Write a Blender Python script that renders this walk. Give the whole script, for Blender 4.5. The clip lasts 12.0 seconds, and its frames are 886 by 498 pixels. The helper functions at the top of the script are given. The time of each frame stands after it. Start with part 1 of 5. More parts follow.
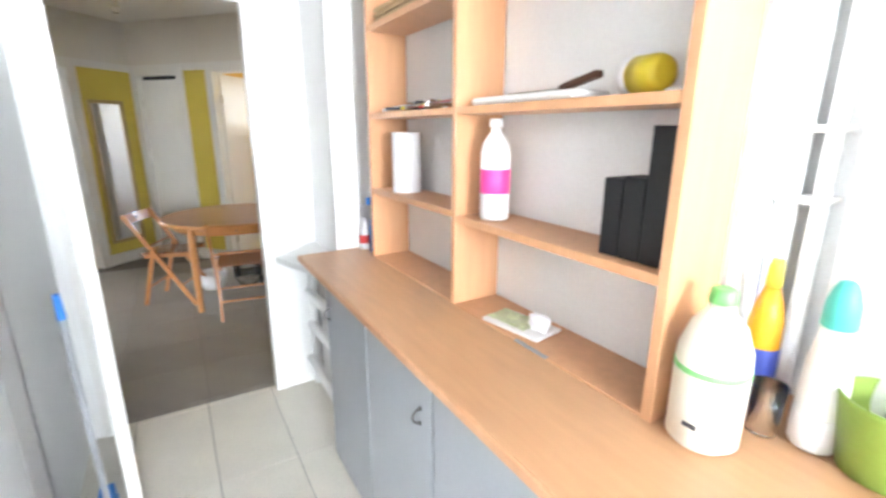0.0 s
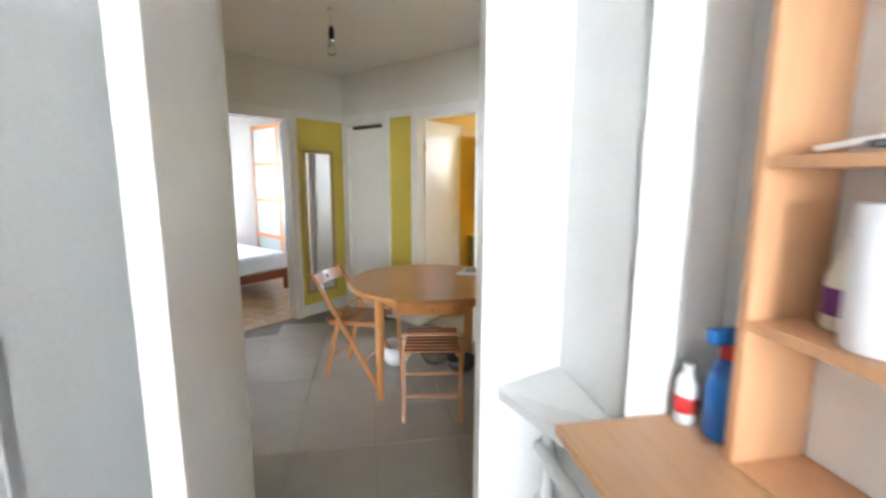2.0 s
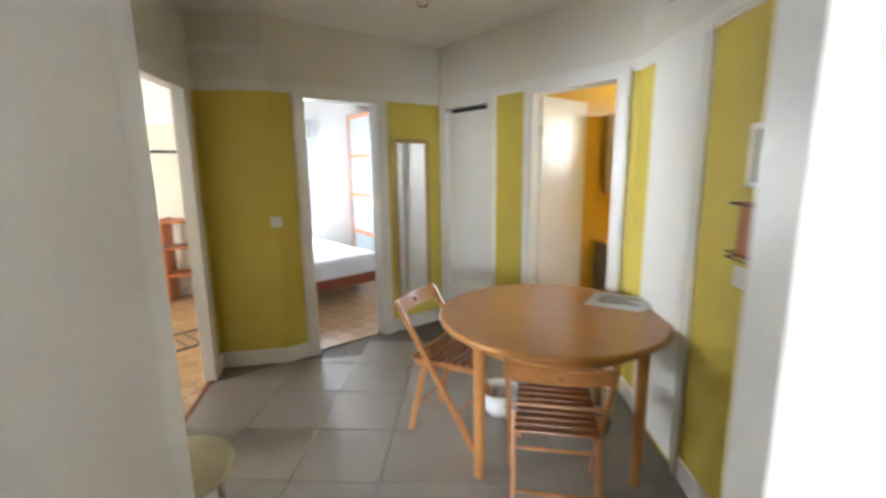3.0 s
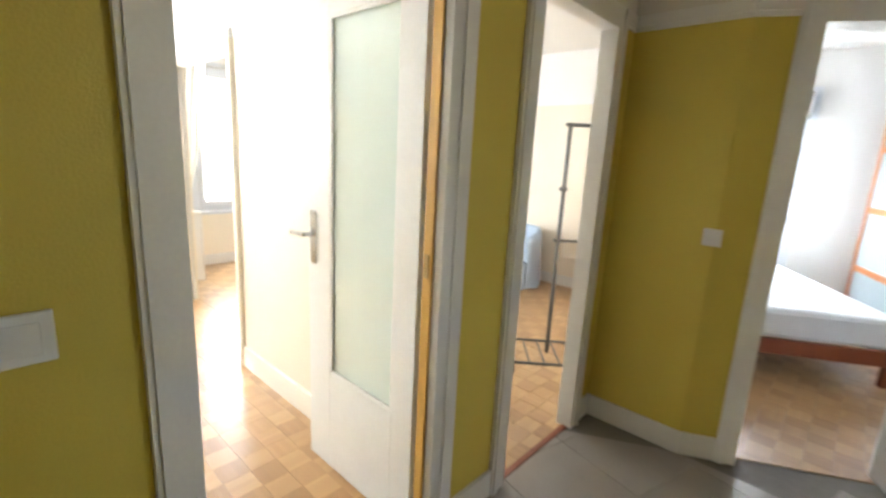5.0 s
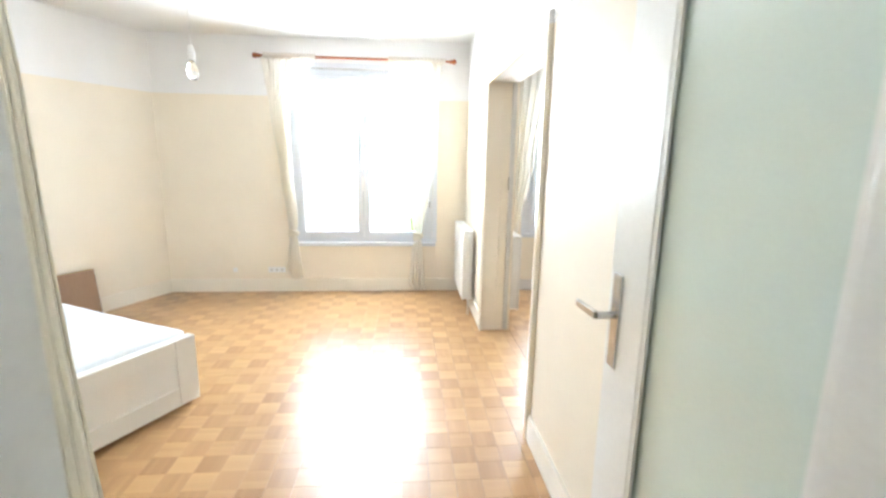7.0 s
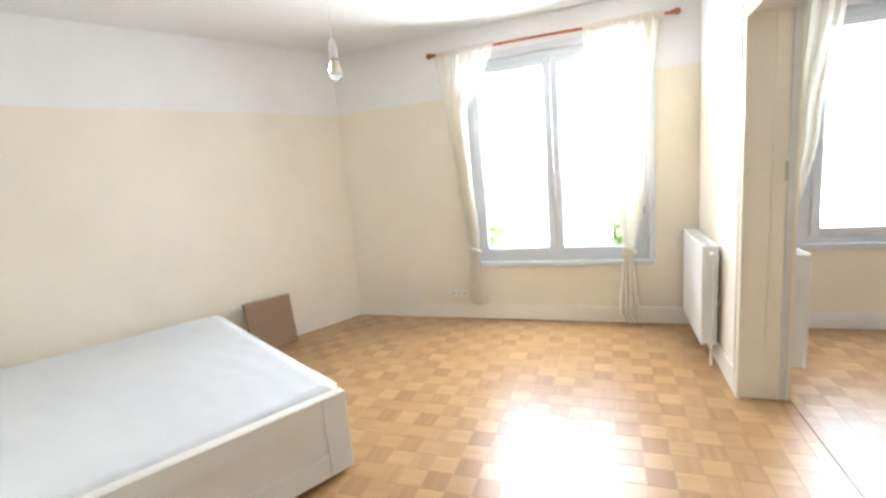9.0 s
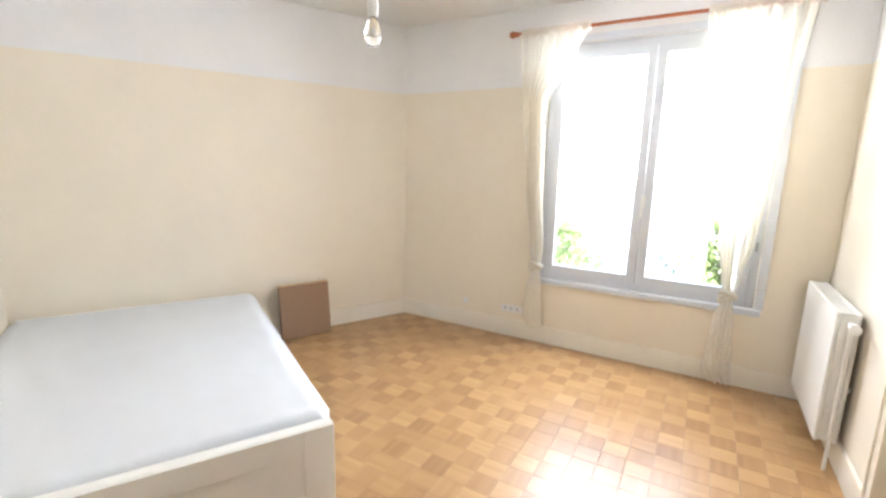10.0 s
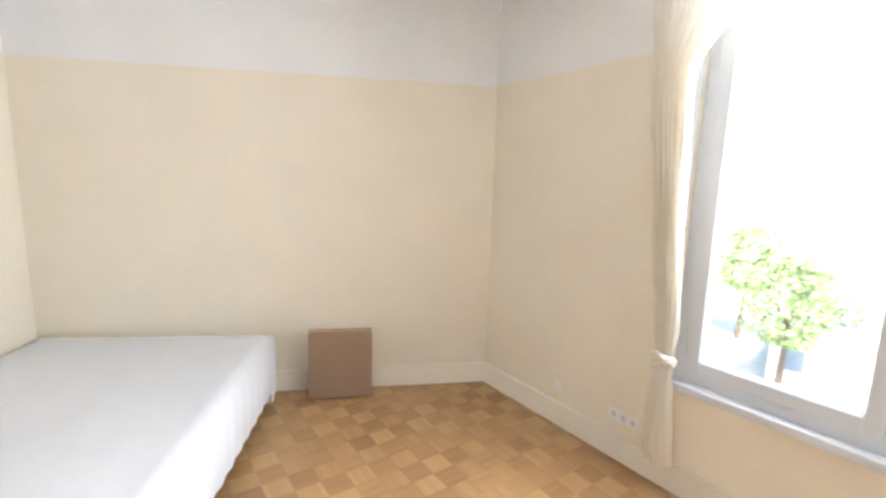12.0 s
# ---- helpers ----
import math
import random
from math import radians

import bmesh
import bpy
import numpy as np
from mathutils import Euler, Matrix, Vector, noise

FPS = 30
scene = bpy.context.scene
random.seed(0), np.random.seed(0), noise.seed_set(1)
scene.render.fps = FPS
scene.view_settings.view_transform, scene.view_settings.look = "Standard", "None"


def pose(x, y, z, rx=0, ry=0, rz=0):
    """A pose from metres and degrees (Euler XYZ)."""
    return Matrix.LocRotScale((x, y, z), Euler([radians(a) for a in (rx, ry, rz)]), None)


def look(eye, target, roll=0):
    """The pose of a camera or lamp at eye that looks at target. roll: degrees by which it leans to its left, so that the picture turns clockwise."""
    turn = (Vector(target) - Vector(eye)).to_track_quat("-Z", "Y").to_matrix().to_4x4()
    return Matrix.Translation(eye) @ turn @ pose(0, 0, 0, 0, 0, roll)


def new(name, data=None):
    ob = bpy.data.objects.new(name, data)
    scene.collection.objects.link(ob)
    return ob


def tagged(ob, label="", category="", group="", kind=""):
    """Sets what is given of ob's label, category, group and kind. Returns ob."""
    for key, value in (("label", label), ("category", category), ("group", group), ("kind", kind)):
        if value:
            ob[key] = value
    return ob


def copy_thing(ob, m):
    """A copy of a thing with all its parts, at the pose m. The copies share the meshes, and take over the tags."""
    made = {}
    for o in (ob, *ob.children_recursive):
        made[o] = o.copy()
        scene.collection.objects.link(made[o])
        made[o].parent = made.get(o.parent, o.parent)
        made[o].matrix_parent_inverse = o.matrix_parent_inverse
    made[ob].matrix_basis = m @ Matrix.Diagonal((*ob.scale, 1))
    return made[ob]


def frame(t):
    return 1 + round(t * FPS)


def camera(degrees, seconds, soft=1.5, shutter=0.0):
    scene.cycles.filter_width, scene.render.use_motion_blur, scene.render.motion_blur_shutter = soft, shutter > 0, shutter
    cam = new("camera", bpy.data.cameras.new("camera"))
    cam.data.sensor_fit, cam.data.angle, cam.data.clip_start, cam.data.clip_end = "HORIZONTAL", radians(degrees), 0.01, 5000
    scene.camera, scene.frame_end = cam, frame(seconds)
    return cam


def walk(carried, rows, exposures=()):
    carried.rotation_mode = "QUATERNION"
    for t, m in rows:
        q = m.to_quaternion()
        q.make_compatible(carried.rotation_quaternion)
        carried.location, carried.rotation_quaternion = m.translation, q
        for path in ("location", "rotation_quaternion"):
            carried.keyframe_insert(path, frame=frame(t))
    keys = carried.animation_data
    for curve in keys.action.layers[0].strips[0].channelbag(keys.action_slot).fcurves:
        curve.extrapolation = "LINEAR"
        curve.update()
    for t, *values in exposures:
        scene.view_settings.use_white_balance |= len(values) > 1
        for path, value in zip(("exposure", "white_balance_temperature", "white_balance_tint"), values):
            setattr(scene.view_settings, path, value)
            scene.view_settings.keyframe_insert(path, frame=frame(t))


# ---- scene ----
cam = camera(89.0, 12.0, soft=2.6, shutter=0.4)
PATH = [
    (0, (0.096, 0.087, 1.467), (1.461, 1.457, 0.957), 0.2),
    (0.5, (0.044, 0.127, 1.482), (1.164, 1.711, 0.996), 0.3),
    (1, (0.073, 0.371, 1.494), (1.122, 2.036, 1.138), -0.3),
    (1.5, (0.207, 0.755, 1.474), (1.265, 2.403, 1.067), 1.0),
    (2, (0.388, 1.172, 1.496), (1.17, 2.985, 1.178), 0.2),
    (2.5, (0.501, 1.657, 1.531), (1.157, 3.508, 1.152), 0.6),
    (3, (0.61, 2.021, 1.534), (0.966, 3.954, 1.166), -0.8),
    (3.2, (0.626, 2.156, 1.54), (0.745, 4.122, 1.189), 0.6),
    (4.8, (0.495, 3.099, 1.469), (-0.692, 4.653, 1.039), 3.4),
    (5, (0.474, 3.207, 1.448), (-0.849, 4.647, 1.029), 3.0),
    (5.5, (0.332, 3.487, 1.461), (-1.25, 4.658, 1.109), 0.9),
    (6, (0.179, 3.689, 1.443), (-1.655, 4.377, 1.061), -0.6),
    (6.5, (0.003, 3.773, 1.424), (-1.935, 3.993, 0.982), -0.5),
    (7, (-0.243, 3.733, 1.434), (-2.197, 3.899, 1.043), 1.0),
    (7.5, (-0.407, 3.721, 1.416), (-2.368, 3.639, 1.03), -0.3),
    (9.5, (-1.368, 3.692, 1.394), (-3.142, 2.834, 1.054), -2.3),
    (10, (-1.621, 3.677, 1.427), (-3.322, 2.693, 1.055), 1.4),
    (10.5, (-1.967, 3.669, 1.433), (-3.711, 2.741, 1.115), 1.0),
    (11, (-2.321, 3.691, 1.397), (-4.052, 2.786, 0.969), -0.4),
    (11.5, (-2.62, 3.643, 1.44), (-4.088, 2.317, 1.146), -0.2),
    (12, (-3.053, 3.568, 1.438), (-4.193, 1.955, 1.121), 1.7),
]
walk(cam, [(t, look(*p)) for t, *p in PATH],
     [(0, 3.7, 6450, 14), (1.5, 3.7, 6450, 13), (3.2, 3.75, 6500, 11), (5, 3.68, 6600, 10), (5.5, 3.55, 6500, 10), (6.5, 3.4, 6050, 9), (7.5, 3.0, 6050, 9),
      (9.5, 2.73, 6350, 13), (12, 2.68, 6450, 15)])

# ---- world and light ----
world = bpy.data.worlds.new("world")
scene.world = world
world.use_nodes = True
wn = world.node_tree
sky = wn.nodes.new("ShaderNodeTexSky")
sky.sky_type, sky.sun_disc = "NISHITA", False
sky.sun_elevation, sky.sun_rotation = radians(58), radians(60)
wn.nodes["Background"].inputs[1].default_value = 0.15
wn.links.new(sky.outputs[0], wn.nodes["Background"].inputs[0])
sun_data = bpy.data.lights.new("sun", "SUN")
sun_data.energy, sun_data.angle, sun_data.color = 5.0, radians(10), (1, 0.96, 0.9)
sun = new("sun", sun_data)
sun.matrix_world = look((0, 0, 30), (-16, -9, 0))


def window_or_fill_light(eye, target, w, h, watts):
    d = bpy.data.lights.new("window_or_fill_light", "AREA")
    d.shape, d.size, d.size_y, d.energy, d.color = "RECTANGLE", w, h, watts, (0.87, 0.945, 1.0)
    new("window_or_fill_light", d).matrix_world = look(eye, target)


KROT = Matrix.Rotation(radians(-14), 4, "Z")   # the kitchen stands 14 degrees askew


def k2w(u, v, z=0):
    return KROT @ Vector((u, v, z))


window_or_fill_light((-5.22, 3.29, 1.76), (0, 3.29, 1.5), 1.25, 0.9, 15)
window_or_fill_light((-5.22, 5.75, 1.45), (0, 5.75, 1.0), 1.3, 1.4, 10)
window_or_fill_light((-0.75, 9.12, 1.5), (-0.4, 6, 0.9), 1.1, 1.4, 10)
window_or_fill_light(k2w(0.0, -3.42, 1.65), k2w(0.0, 3, 2.6), 1.3, 1.3, 24)
# unseen fill lamp added to brighten the bathroom, no window stands there
window_or_fill_light((3.72, 5.72, 1.75), (2.0, 4.9, 0.8), 0.5, 0.5, 1.3)

# ---- materials ----


def material(name):
    m = bpy.data.materials.new(name)
    m.use_nodes = True
    n = m.node_tree
    return m, n, n.nodes["Principled BSDF"], n.nodes, n.links


def surface(name, colour, rough=0.5, vary=0.08, scale=6.0, grain=60.0, bump=0.02, metal=0.0, stretch=(1, 1, 1), coat=0.0):
    """A surface with broad stains, fine grain and a little relief."""
    m, n, b, N, L = material(name)
    tc = N.new("ShaderNodeTexCoord")
    mp = N.new("ShaderNodeMapping")
    mp.inputs["Scale"].default_value = stretch
    L.new(tc.outputs["Object"], mp.inputs[0])
    big, fine = N.new("ShaderNodeTexNoise"), N.new("ShaderNodeTexNoise")
    big.inputs["Scale"].default_value, fine.inputs["Scale"].default_value = scale, grain
    big.inputs["Detail"].default_value = 4
    fine.inputs["Detail"].default_value = 3
    L.new(mp.outputs[0], big.inputs["Vector"])
    L.new(mp.outputs[0], fine.inputs["Vector"])
    add = N.new("ShaderNodeMath")
    add.operation = "ADD"
    L.new(big.outputs[0], add.inputs[0])
    L.new(fine.outputs[0], add.inputs[1])
    mr = N.new("ShaderNodeMapRange")
    mr.inputs[1].default_value, mr.inputs[2].default_value = 0.6, 1.4
    mr.inputs[3].default_value, mr.inputs[4].default_value = 1 - vary, 1 + vary
    L.new(add.outputs[0], mr.inputs[0])
    mix = N.new("ShaderNodeMix")
    mix.data_type, mix.blend_type = "RGBA", "MULTIPLY"
    mix.inputs[0].default_value = 1
    mix.inputs[6].default_value = (*colour, 1)
    L.new(mr.outputs[0], mix.inputs[7])
    L.new(mix.outputs[2], b.inputs["Base Color"])
    b.inputs["Roughness"].default_value, b.inputs["Metallic"].default_value = rough, metal
    b.inputs["Coat Weight"].default_value = coat
    if bump:
        bp = N.new("ShaderNodeBump")
        bp.inputs["Strength"].default_value, bp.inputs["Distance"].default_value = bump * 8, 0.004
        L.new(fine.outputs[0], bp.inputs["Height"])
        L.new(bp.outputs[0], b.inputs["Normal"])
    return m


def two_tone(name, low, high, z, rough=0.55):
    """Wall paint of one colour up to the height z and another above."""
    m = surface(name, low, rough, 0.05, 2.5, 180, 0.03)
    N, L = m.node_tree.nodes, m.node_tree.links
    mix = next(x for x in N if x.bl_idname == "ShaderNodeMix")
    geo, sep, gt, pick = N.new("ShaderNodeNewGeometry"), N.new("ShaderNodeSeparateXYZ"), N.new("ShaderNodeMath"), N.new("ShaderNodeMix")
    gt.operation = "GREATER_THAN"
    gt.inputs[1].default_value = z
    L.new(geo.outputs["Position"], sep.inputs[0])
    L.new(sep.outputs[2], gt.inputs[0])
    pick.data_type = "RGBA"
    pick.inputs[6].default_value, pick.inputs[7].default_value = (*low, 1), (*high, 1)
    L.new(gt.outputs[0], pick.inputs[0])
    L.new(pick.outputs[2], mix.inputs[6])
    return m


def parquet(name, size, light, dark):
    """Mosaic parquet: squares of five fingers, turned from square to square."""
    m, n, b, N, L = material(name)

    def calc(op, a, c=None):
        x = N.new("ShaderNodeMath")
        x.operation = op
        for i, s in enumerate((a, c)):
            if s is None:
                continue
            if isinstance(s, (int, float)):
                x.inputs[i].default_value = s
            else:
                L.new(s, x.inputs[i])
        return x.outputs[0]
    geo, sep = N.new("ShaderNodeNewGeometry"), N.new("ShaderNodeSeparateXYZ")
    L.new(geo.outputs["Position"], sep.inputs[0])
    x, y = calc("DIVIDE", sep.outputs[0], size), calc("DIVIDE", sep.outputs[1], size)
    cx, cy = calc("FLOOR", x), calc("FLOOR", y)
    odd = calc("FLOORED_MODULO", calc("ADD", cx, cy), 2)
    fx, fy = calc("MULTIPLY", calc("FRACT", x), 5), calc("MULTIPLY", calc("FRACT", y), 5)
    across = calc("ADD", calc("MULTIPLY", fx, odd), calc("MULTIPLY", fy, calc("SUBTRACT", 1, odd)))
    finger, edge = calc("FLOOR", across), calc("ABSOLUTE", calc("SUBTRACT", calc("FRACT", across), 0.5))
    comb = N.new("ShaderNodeCombineXYZ")
    L.new(cx, comb.inputs[0]), L.new(cy, comb.inputs[1]), L.new(finger, comb.inputs[2])
    wh, whc = N.new("ShaderNodeTexWhiteNoise"), N.new("ShaderNodeTexWhiteNoise")
    L.new(comb.outputs[0], wh.inputs["Vector"])
    comb2 = N.new("ShaderNodeCombineXYZ")
    L.new(cx, comb2.inputs[0]), L.new(cy, comb2.inputs[1])
    L.new(comb2.outputs[0], whc.inputs["Vector"])
    nz = N.new("ShaderNodeTexNoise")
    nz.inputs["Scale"].default_value, nz.inputs["Detail"].default_value = 22, 2
    L.new(geo.outputs["Position"], nz.inputs["Vector"])
    big = N.new("ShaderNodeTexNoise")
    big.inputs["Scale"].default_value = 1.4
    L.new(geo.outputs["Position"], big.inputs["Vector"])
    f = calc("ADD", calc("MULTIPLY", wh.outputs[0], 0.22), calc("MULTIPLY", whc.outputs[0], 0.32))
    f = calc("ADD", f, calc("MULTIPLY", nz.outputs[0], 0.06))
    f = calc("ADD", f, calc("MULTIPLY", calc("SUBTRACT", big.outputs[0], 0.5), 0.5))
    # squares turned one way are lighter: their differing gloss put into the colour
    f = calc("ADD", f, calc("MULTIPLY", odd, 0.26))
    ramp = N.new("ShaderNodeMix")
    ramp.data_type = "RGBA"
    ramp.inputs[6].default_value, ramp.inputs[7].default_value = (*dark, 1), (*light, 1)
    L.new(f, ramp.inputs[0])
    joint = calc("GREATER_THAN", edge, 0.47)
    mul = N.new("ShaderNodeMix")
    mul.data_type, mul.blend_type = "RGBA", "MULTIPLY"
    L.new(calc("MULTIPLY", joint, 0.12), mul.inputs[0])
    L.new(ramp.outputs[2], mul.inputs[6])
    mul.inputs[7].default_value = (0.35, 0.2, 0.1, 1)
    L.new(mul.outputs[2], b.inputs["Base Color"])
    L.new(calc("ADD", 0.25, calc("MULTIPLY", nz.outputs[0], 0.12)), b.inputs["Roughness"])
    b.inputs["Coat Weight"].default_value, b.inputs["Coat Roughness"].default_value = 0.3, 0.28
    bp = N.new("ShaderNodeBump")
    bp.inputs["Strength"].default_value, bp.inputs["Distance"].default_value = 0.06, 0.001
    L.new(calc("ADD", wh.outputs[0], whc.outputs[0]), bp.inputs["Height"])
    L.new(bp.outputs[0], b.inputs["Normal"])
    return m


def piece_material(name, colour, rough, vary, scale):
    """Tiles that differ a little from piece to piece."""
    m = surface(name, colour, rough, 0.1, scale, 90, 0.015)
    N, L = m.node_tree.nodes, m.node_tree.links
    mix = next(x for x in N if x.bl_idname == "ShaderNodeMix")
    info, mr, m2 = N.new("ShaderNodeObjectInfo"), N.new("ShaderNodeMapRange"), N.new("ShaderNodeMix")
    mr.inputs[3].default_value, mr.inputs[4].default_value = 1 - vary, 1 + vary
    L.new(info.outputs["Random"], mr.inputs[0])
    m2.data_type, m2.blend_type = "RGBA", "MULTIPLY"
    m2.inputs[0].default_value = 1
    m2.inputs[6].default_value = (*colour, 1)
    L.new(mr.outputs[0], m2.inputs[7])
    L.new(m2.outputs[2], mix.inputs[6])
    return m


def glassy(name, colour, rough, alpha_glass=1.0, ior=1.45):
    m, n, b, N, L = material(name)
    b.inputs["Base Color"].default_value = (*colour, 1)
    b.inputs["Roughness"].default_value, b.inputs["Transmission Weight"].default_value, b.inputs["IOR"].default_value = rough, alpha_glass, ior
    return m


def sheer(name, colour, through_part):
    """Thin curtain cloth that lets light through."""
    m, n, b, N, L = material(name)
    out = N["Material Output"]
    tr, tl, df, a, c = N.new("ShaderNodeBsdfTransparent"), N.new("ShaderNodeBsdfTranslucent"), N.new("ShaderNodeBsdfDiffuse"), N.new("ShaderNodeMixShader"), N.new("ShaderNodeMixShader")
    wave = N.new("ShaderNodeTexNoise")
    wave.inputs["Scale"].default_value = 30
    mr = N.new("ShaderNodeMapRange")
    mr.inputs[3].default_value, mr.inputs[4].default_value = through_part - 0.08, through_part + 0.08
    L.new(wave.outputs[0], mr.inputs[0])
    tl.inputs[0].default_value = df.inputs[0].default_value = (*colour, 1)
    a.inputs[0].default_value = 0.6
    L.new(df.outputs[0], a.inputs[1]), L.new(tl.outputs[0], a.inputs[2])
    L.new(mr.outputs[0], c.inputs[0])
    L.new(a.outputs[0], c.inputs[1]), L.new(tr.outputs[0], c.inputs[2])
    L.new(c.outputs[0], out.inputs[0])
    return m


WHITE = (0.8, 0.8, 0.78)
M_WHITE = surface("white_paint", WHITE, 0.45, 0.04, 3, 120, 0.02)
M_TRIM = surface("white_gloss_paint", (0.78, 0.77, 0.74), 0.3, 0.04, 5, 90, 0.01)
M_SKIRT = surface("cream_white_gloss_paint", (0.84, 0.79, 0.69), 0.4, 0.04, 5, 90, 0.01)
M_GREYTRIM = surface("pale_grey_gloss_paint", (0.62, 0.6, 0.56), 0.3, 0.05, 5, 90, 0.01)
M_CEIL = surface("white_ceiling_paint", (0.8, 0.79, 0.77), 0.7, 0.03, 1.5, 90, 0.02)
M_HALLWALL = two_tone("yellow_and_white_wall_paint", (0.63, 0.5, 0.085), (0.72, 0.69, 0.63), 2.075)
M_LIVWALL = two_tone("cream_and_white_wall_paint", (0.82, 0.745, 0.62), (0.82, 0.81, 0.8), 2.025)
M_KITWALL = surface("kitchen_white_paint", (0.84, 0.84, 0.83), 0.4, 0.05, 2, 100, 0.03)
M_BED2WALL = surface("bedroom_grey_white_paint", (0.72, 0.71, 0.7), 0.6, 0.04, 2, 100, 0.02)
M_BATHWALL = surface("bathroom_yellow_paint", (0.72, 0.46, 0.06), 0.4, 0.05, 2, 100, 0.02)
M_PARQ = parquet("oak_mosaic_parquet", 0.12, (0.57, 0.355, 0.165), (0.32, 0.17, 0.066))
M_HTILE = piece_material("taupe_floor_tile", (0.29, 0.26, 0.23), 0.35, 0.05, 5)
M_KTILE = piece_material("cream_floor_tile", (0.74, 0.7, 0.62), 0.3, 0.03, 4)
M_GROUT = surface("grey_grout", (0.2, 0.185, 0.165), 0.8, 0.1, 20, 90)
M_BEECH = surface("beech_laminate", (0.66, 0.36, 0.19), 0.4, 0.09, 5, 40, 0.006, stretch=(1, 1, 0.12))
M_COUNTER = surface("beech_worktop_laminate", (0.6, 0.35, 0.19), 0.35, 0.09, 5, 40, 0.006, stretch=(1, 0.12, 1))
M_GREYDOOR = surface("grey_cabinet_paint", (0.36, 0.38, 0.41), 0.4, 0.04, 4, 80, 0.01)
M_OAK = surface("honey_beech_wood", (0.46, 0.205, 0.062), 0.32, 0.14, 5, 50, 0.01, stretch=(0.25, 1, 1), coat=0.2)
M_CHAIR = surface("varnished_beech_wood", (0.42, 0.175, 0.055), 0.35, 0.16, 9, 60, 0.01, stretch=(1, 1, 0.3), coat=0.2)
M_SLAT = surface("dark_varnished_slats", (0.27, 0.1, 0.035), 0.25, 0.15, 9, 60, 0.01, coat=0.4)
M_CHROME = surface("brushed_steel", (0.62, 0.62, 0.62), 0.25, 0.05, 20, 100, 0.0, metal=1.0)
M_BLACK = surface("black_painted_metal", (0.015, 0.015, 0.02), 0.4, 0.1, 10, 80, 0.01)
M_GREYMETAL = surface("dark_grey_metal", (0.09, 0.085, 0.08), 0.4, 0.1, 10, 80, 0.01)
M_FROST = surface("frosted_pale_green_glass", (0.66, 0.74, 0.68), 0.12, 0.03, 3, 120, 0.01, coat=0.6)
M_GLASS = glassy("clear_glass", (1, 1, 1), 0.0)
M_CLEARPLASTIC = glassy("clear_plastic", (0.95, 0.97, 0.97), 0.06)
M_MIRROR = surface("mirror_silver", (0.9, 0.9, 0.9), 0.01, 0.01, 3, 30, 0, metal=1.0)
M_MIRFRAME = surface("pale_wood_mirror_frame", (0.42, 0.3, 0.12), 0.4, 0.1, 6, 50)
M_FRIDGE = surface("white_enamel", (0.7, 0.72, 0.73), 0.22, 0.03, 3, 60, 0.006, coat=0.3)
M_GREYPLASTIC = surface("grey_plastic", (0.33, 0.34, 0.36), 0.4, 0.05, 10, 80)
M_WPLASTIC = surface("white_plastic", (0.8, 0.8, 0.79), 0.35, 0.03, 10, 80, 0.005)
M_BLUE = surface("blue_plastic", (0.02, 0.2, 0.62), 0.4, 0.06, 10, 80)
M_PINK = surface("pink_label", (0.8, 0.06, 0.3), 0.4, 0.08, 30, 90)
M_YELLOW = surface("yellow_plastic", (0.7, 0.55, 0.04), 0.35, 0.05, 10, 80)
M_GREEN = surface("green_plastic", (0.27, 0.4, 0.07), 0.35, 0.05, 10, 80)
M_LGREEN = surface("bright_green_plastic", (0.2, 0.6, 0.18), 0.35, 0.05, 10, 80)
M_TEAL = surface("teal_plastic", (0.08, 0.55, 0.5), 0.35, 0.05, 10, 80)
M_CREAMBOTTLE = surface("cream_plastic", (0.82, 0.79, 0.68), 0.35, 0.03, 10, 80)
M_ORANGE = surface("orange_liquid", (0.85, 0.42, 0.02), 0.2, 0.05, 10, 80)
M_DBLUE = surface("dark_blue_label", (0.03, 0.06, 0.35), 0.4, 0.06, 10, 80)
M_RED = surface("red_plastic", (0.6, 0.03, 0.03), 0.4, 0.06, 10, 80)
# black of the cartons and pan, also of the closet's shade sheet
M_BLACKCARD_SHADE = surface("matte_black_card_and_shade", (0.012, 0.012, 0.014), 0.55, 0.2, 10, 80)
M_PAPER = surface("white_paper", (0.83, 0.82, 0.84), 0.8, 0.04, 30, 150, 0.04)
M_CARD = surface("brown_cardboard", (0.31, 0.195, 0.12), 0.8, 0.07, 6, 90, 0.03, stretch=(1, 1, 0.2))
M_PALECARD = surface("pale_cardboard", (0.5, 0.36, 0.2), 0.8, 0.1, 8, 90, 0.03)
M_PACK = surface("pale_green_wrapper", (0.5, 0.58, 0.36), 0.3, 0.4, 25, 90, 0.03)
M_MATTRESS = surface("white_mattress_cloth", (0.68, 0.7, 0.73), 0.85, 0.03, 4, 200, 0.05)
M_BEDWHITE = surface("white_bed_laminate", (0.8, 0.79, 0.76), 0.35, 0.03, 5, 90, 0.006)
M_REDWOOD = surface("red_brown_wood", (0.22, 0.055, 0.02), 0.4, 0.15, 6, 60, 0.01)
M_ORWOOD = surface("orange_wood", (0.5, 0.17, 0.05), 0.4, 0.15, 6, 60, 0.01)
M_PANEL = surface("frosted_blue_grey_panel", (0.42, 0.5, 0.54), 0.25, 0.05, 3, 60, 0.005)
M_RADIATOR = surface("white_radiator_enamel", (0.8, 0.79, 0.76), 0.3, 0.03, 5, 60, 0.005)
M_CURTAIN = sheer("sheer_cream_voile", (0.9, 0.85, 0.74), 0.32)
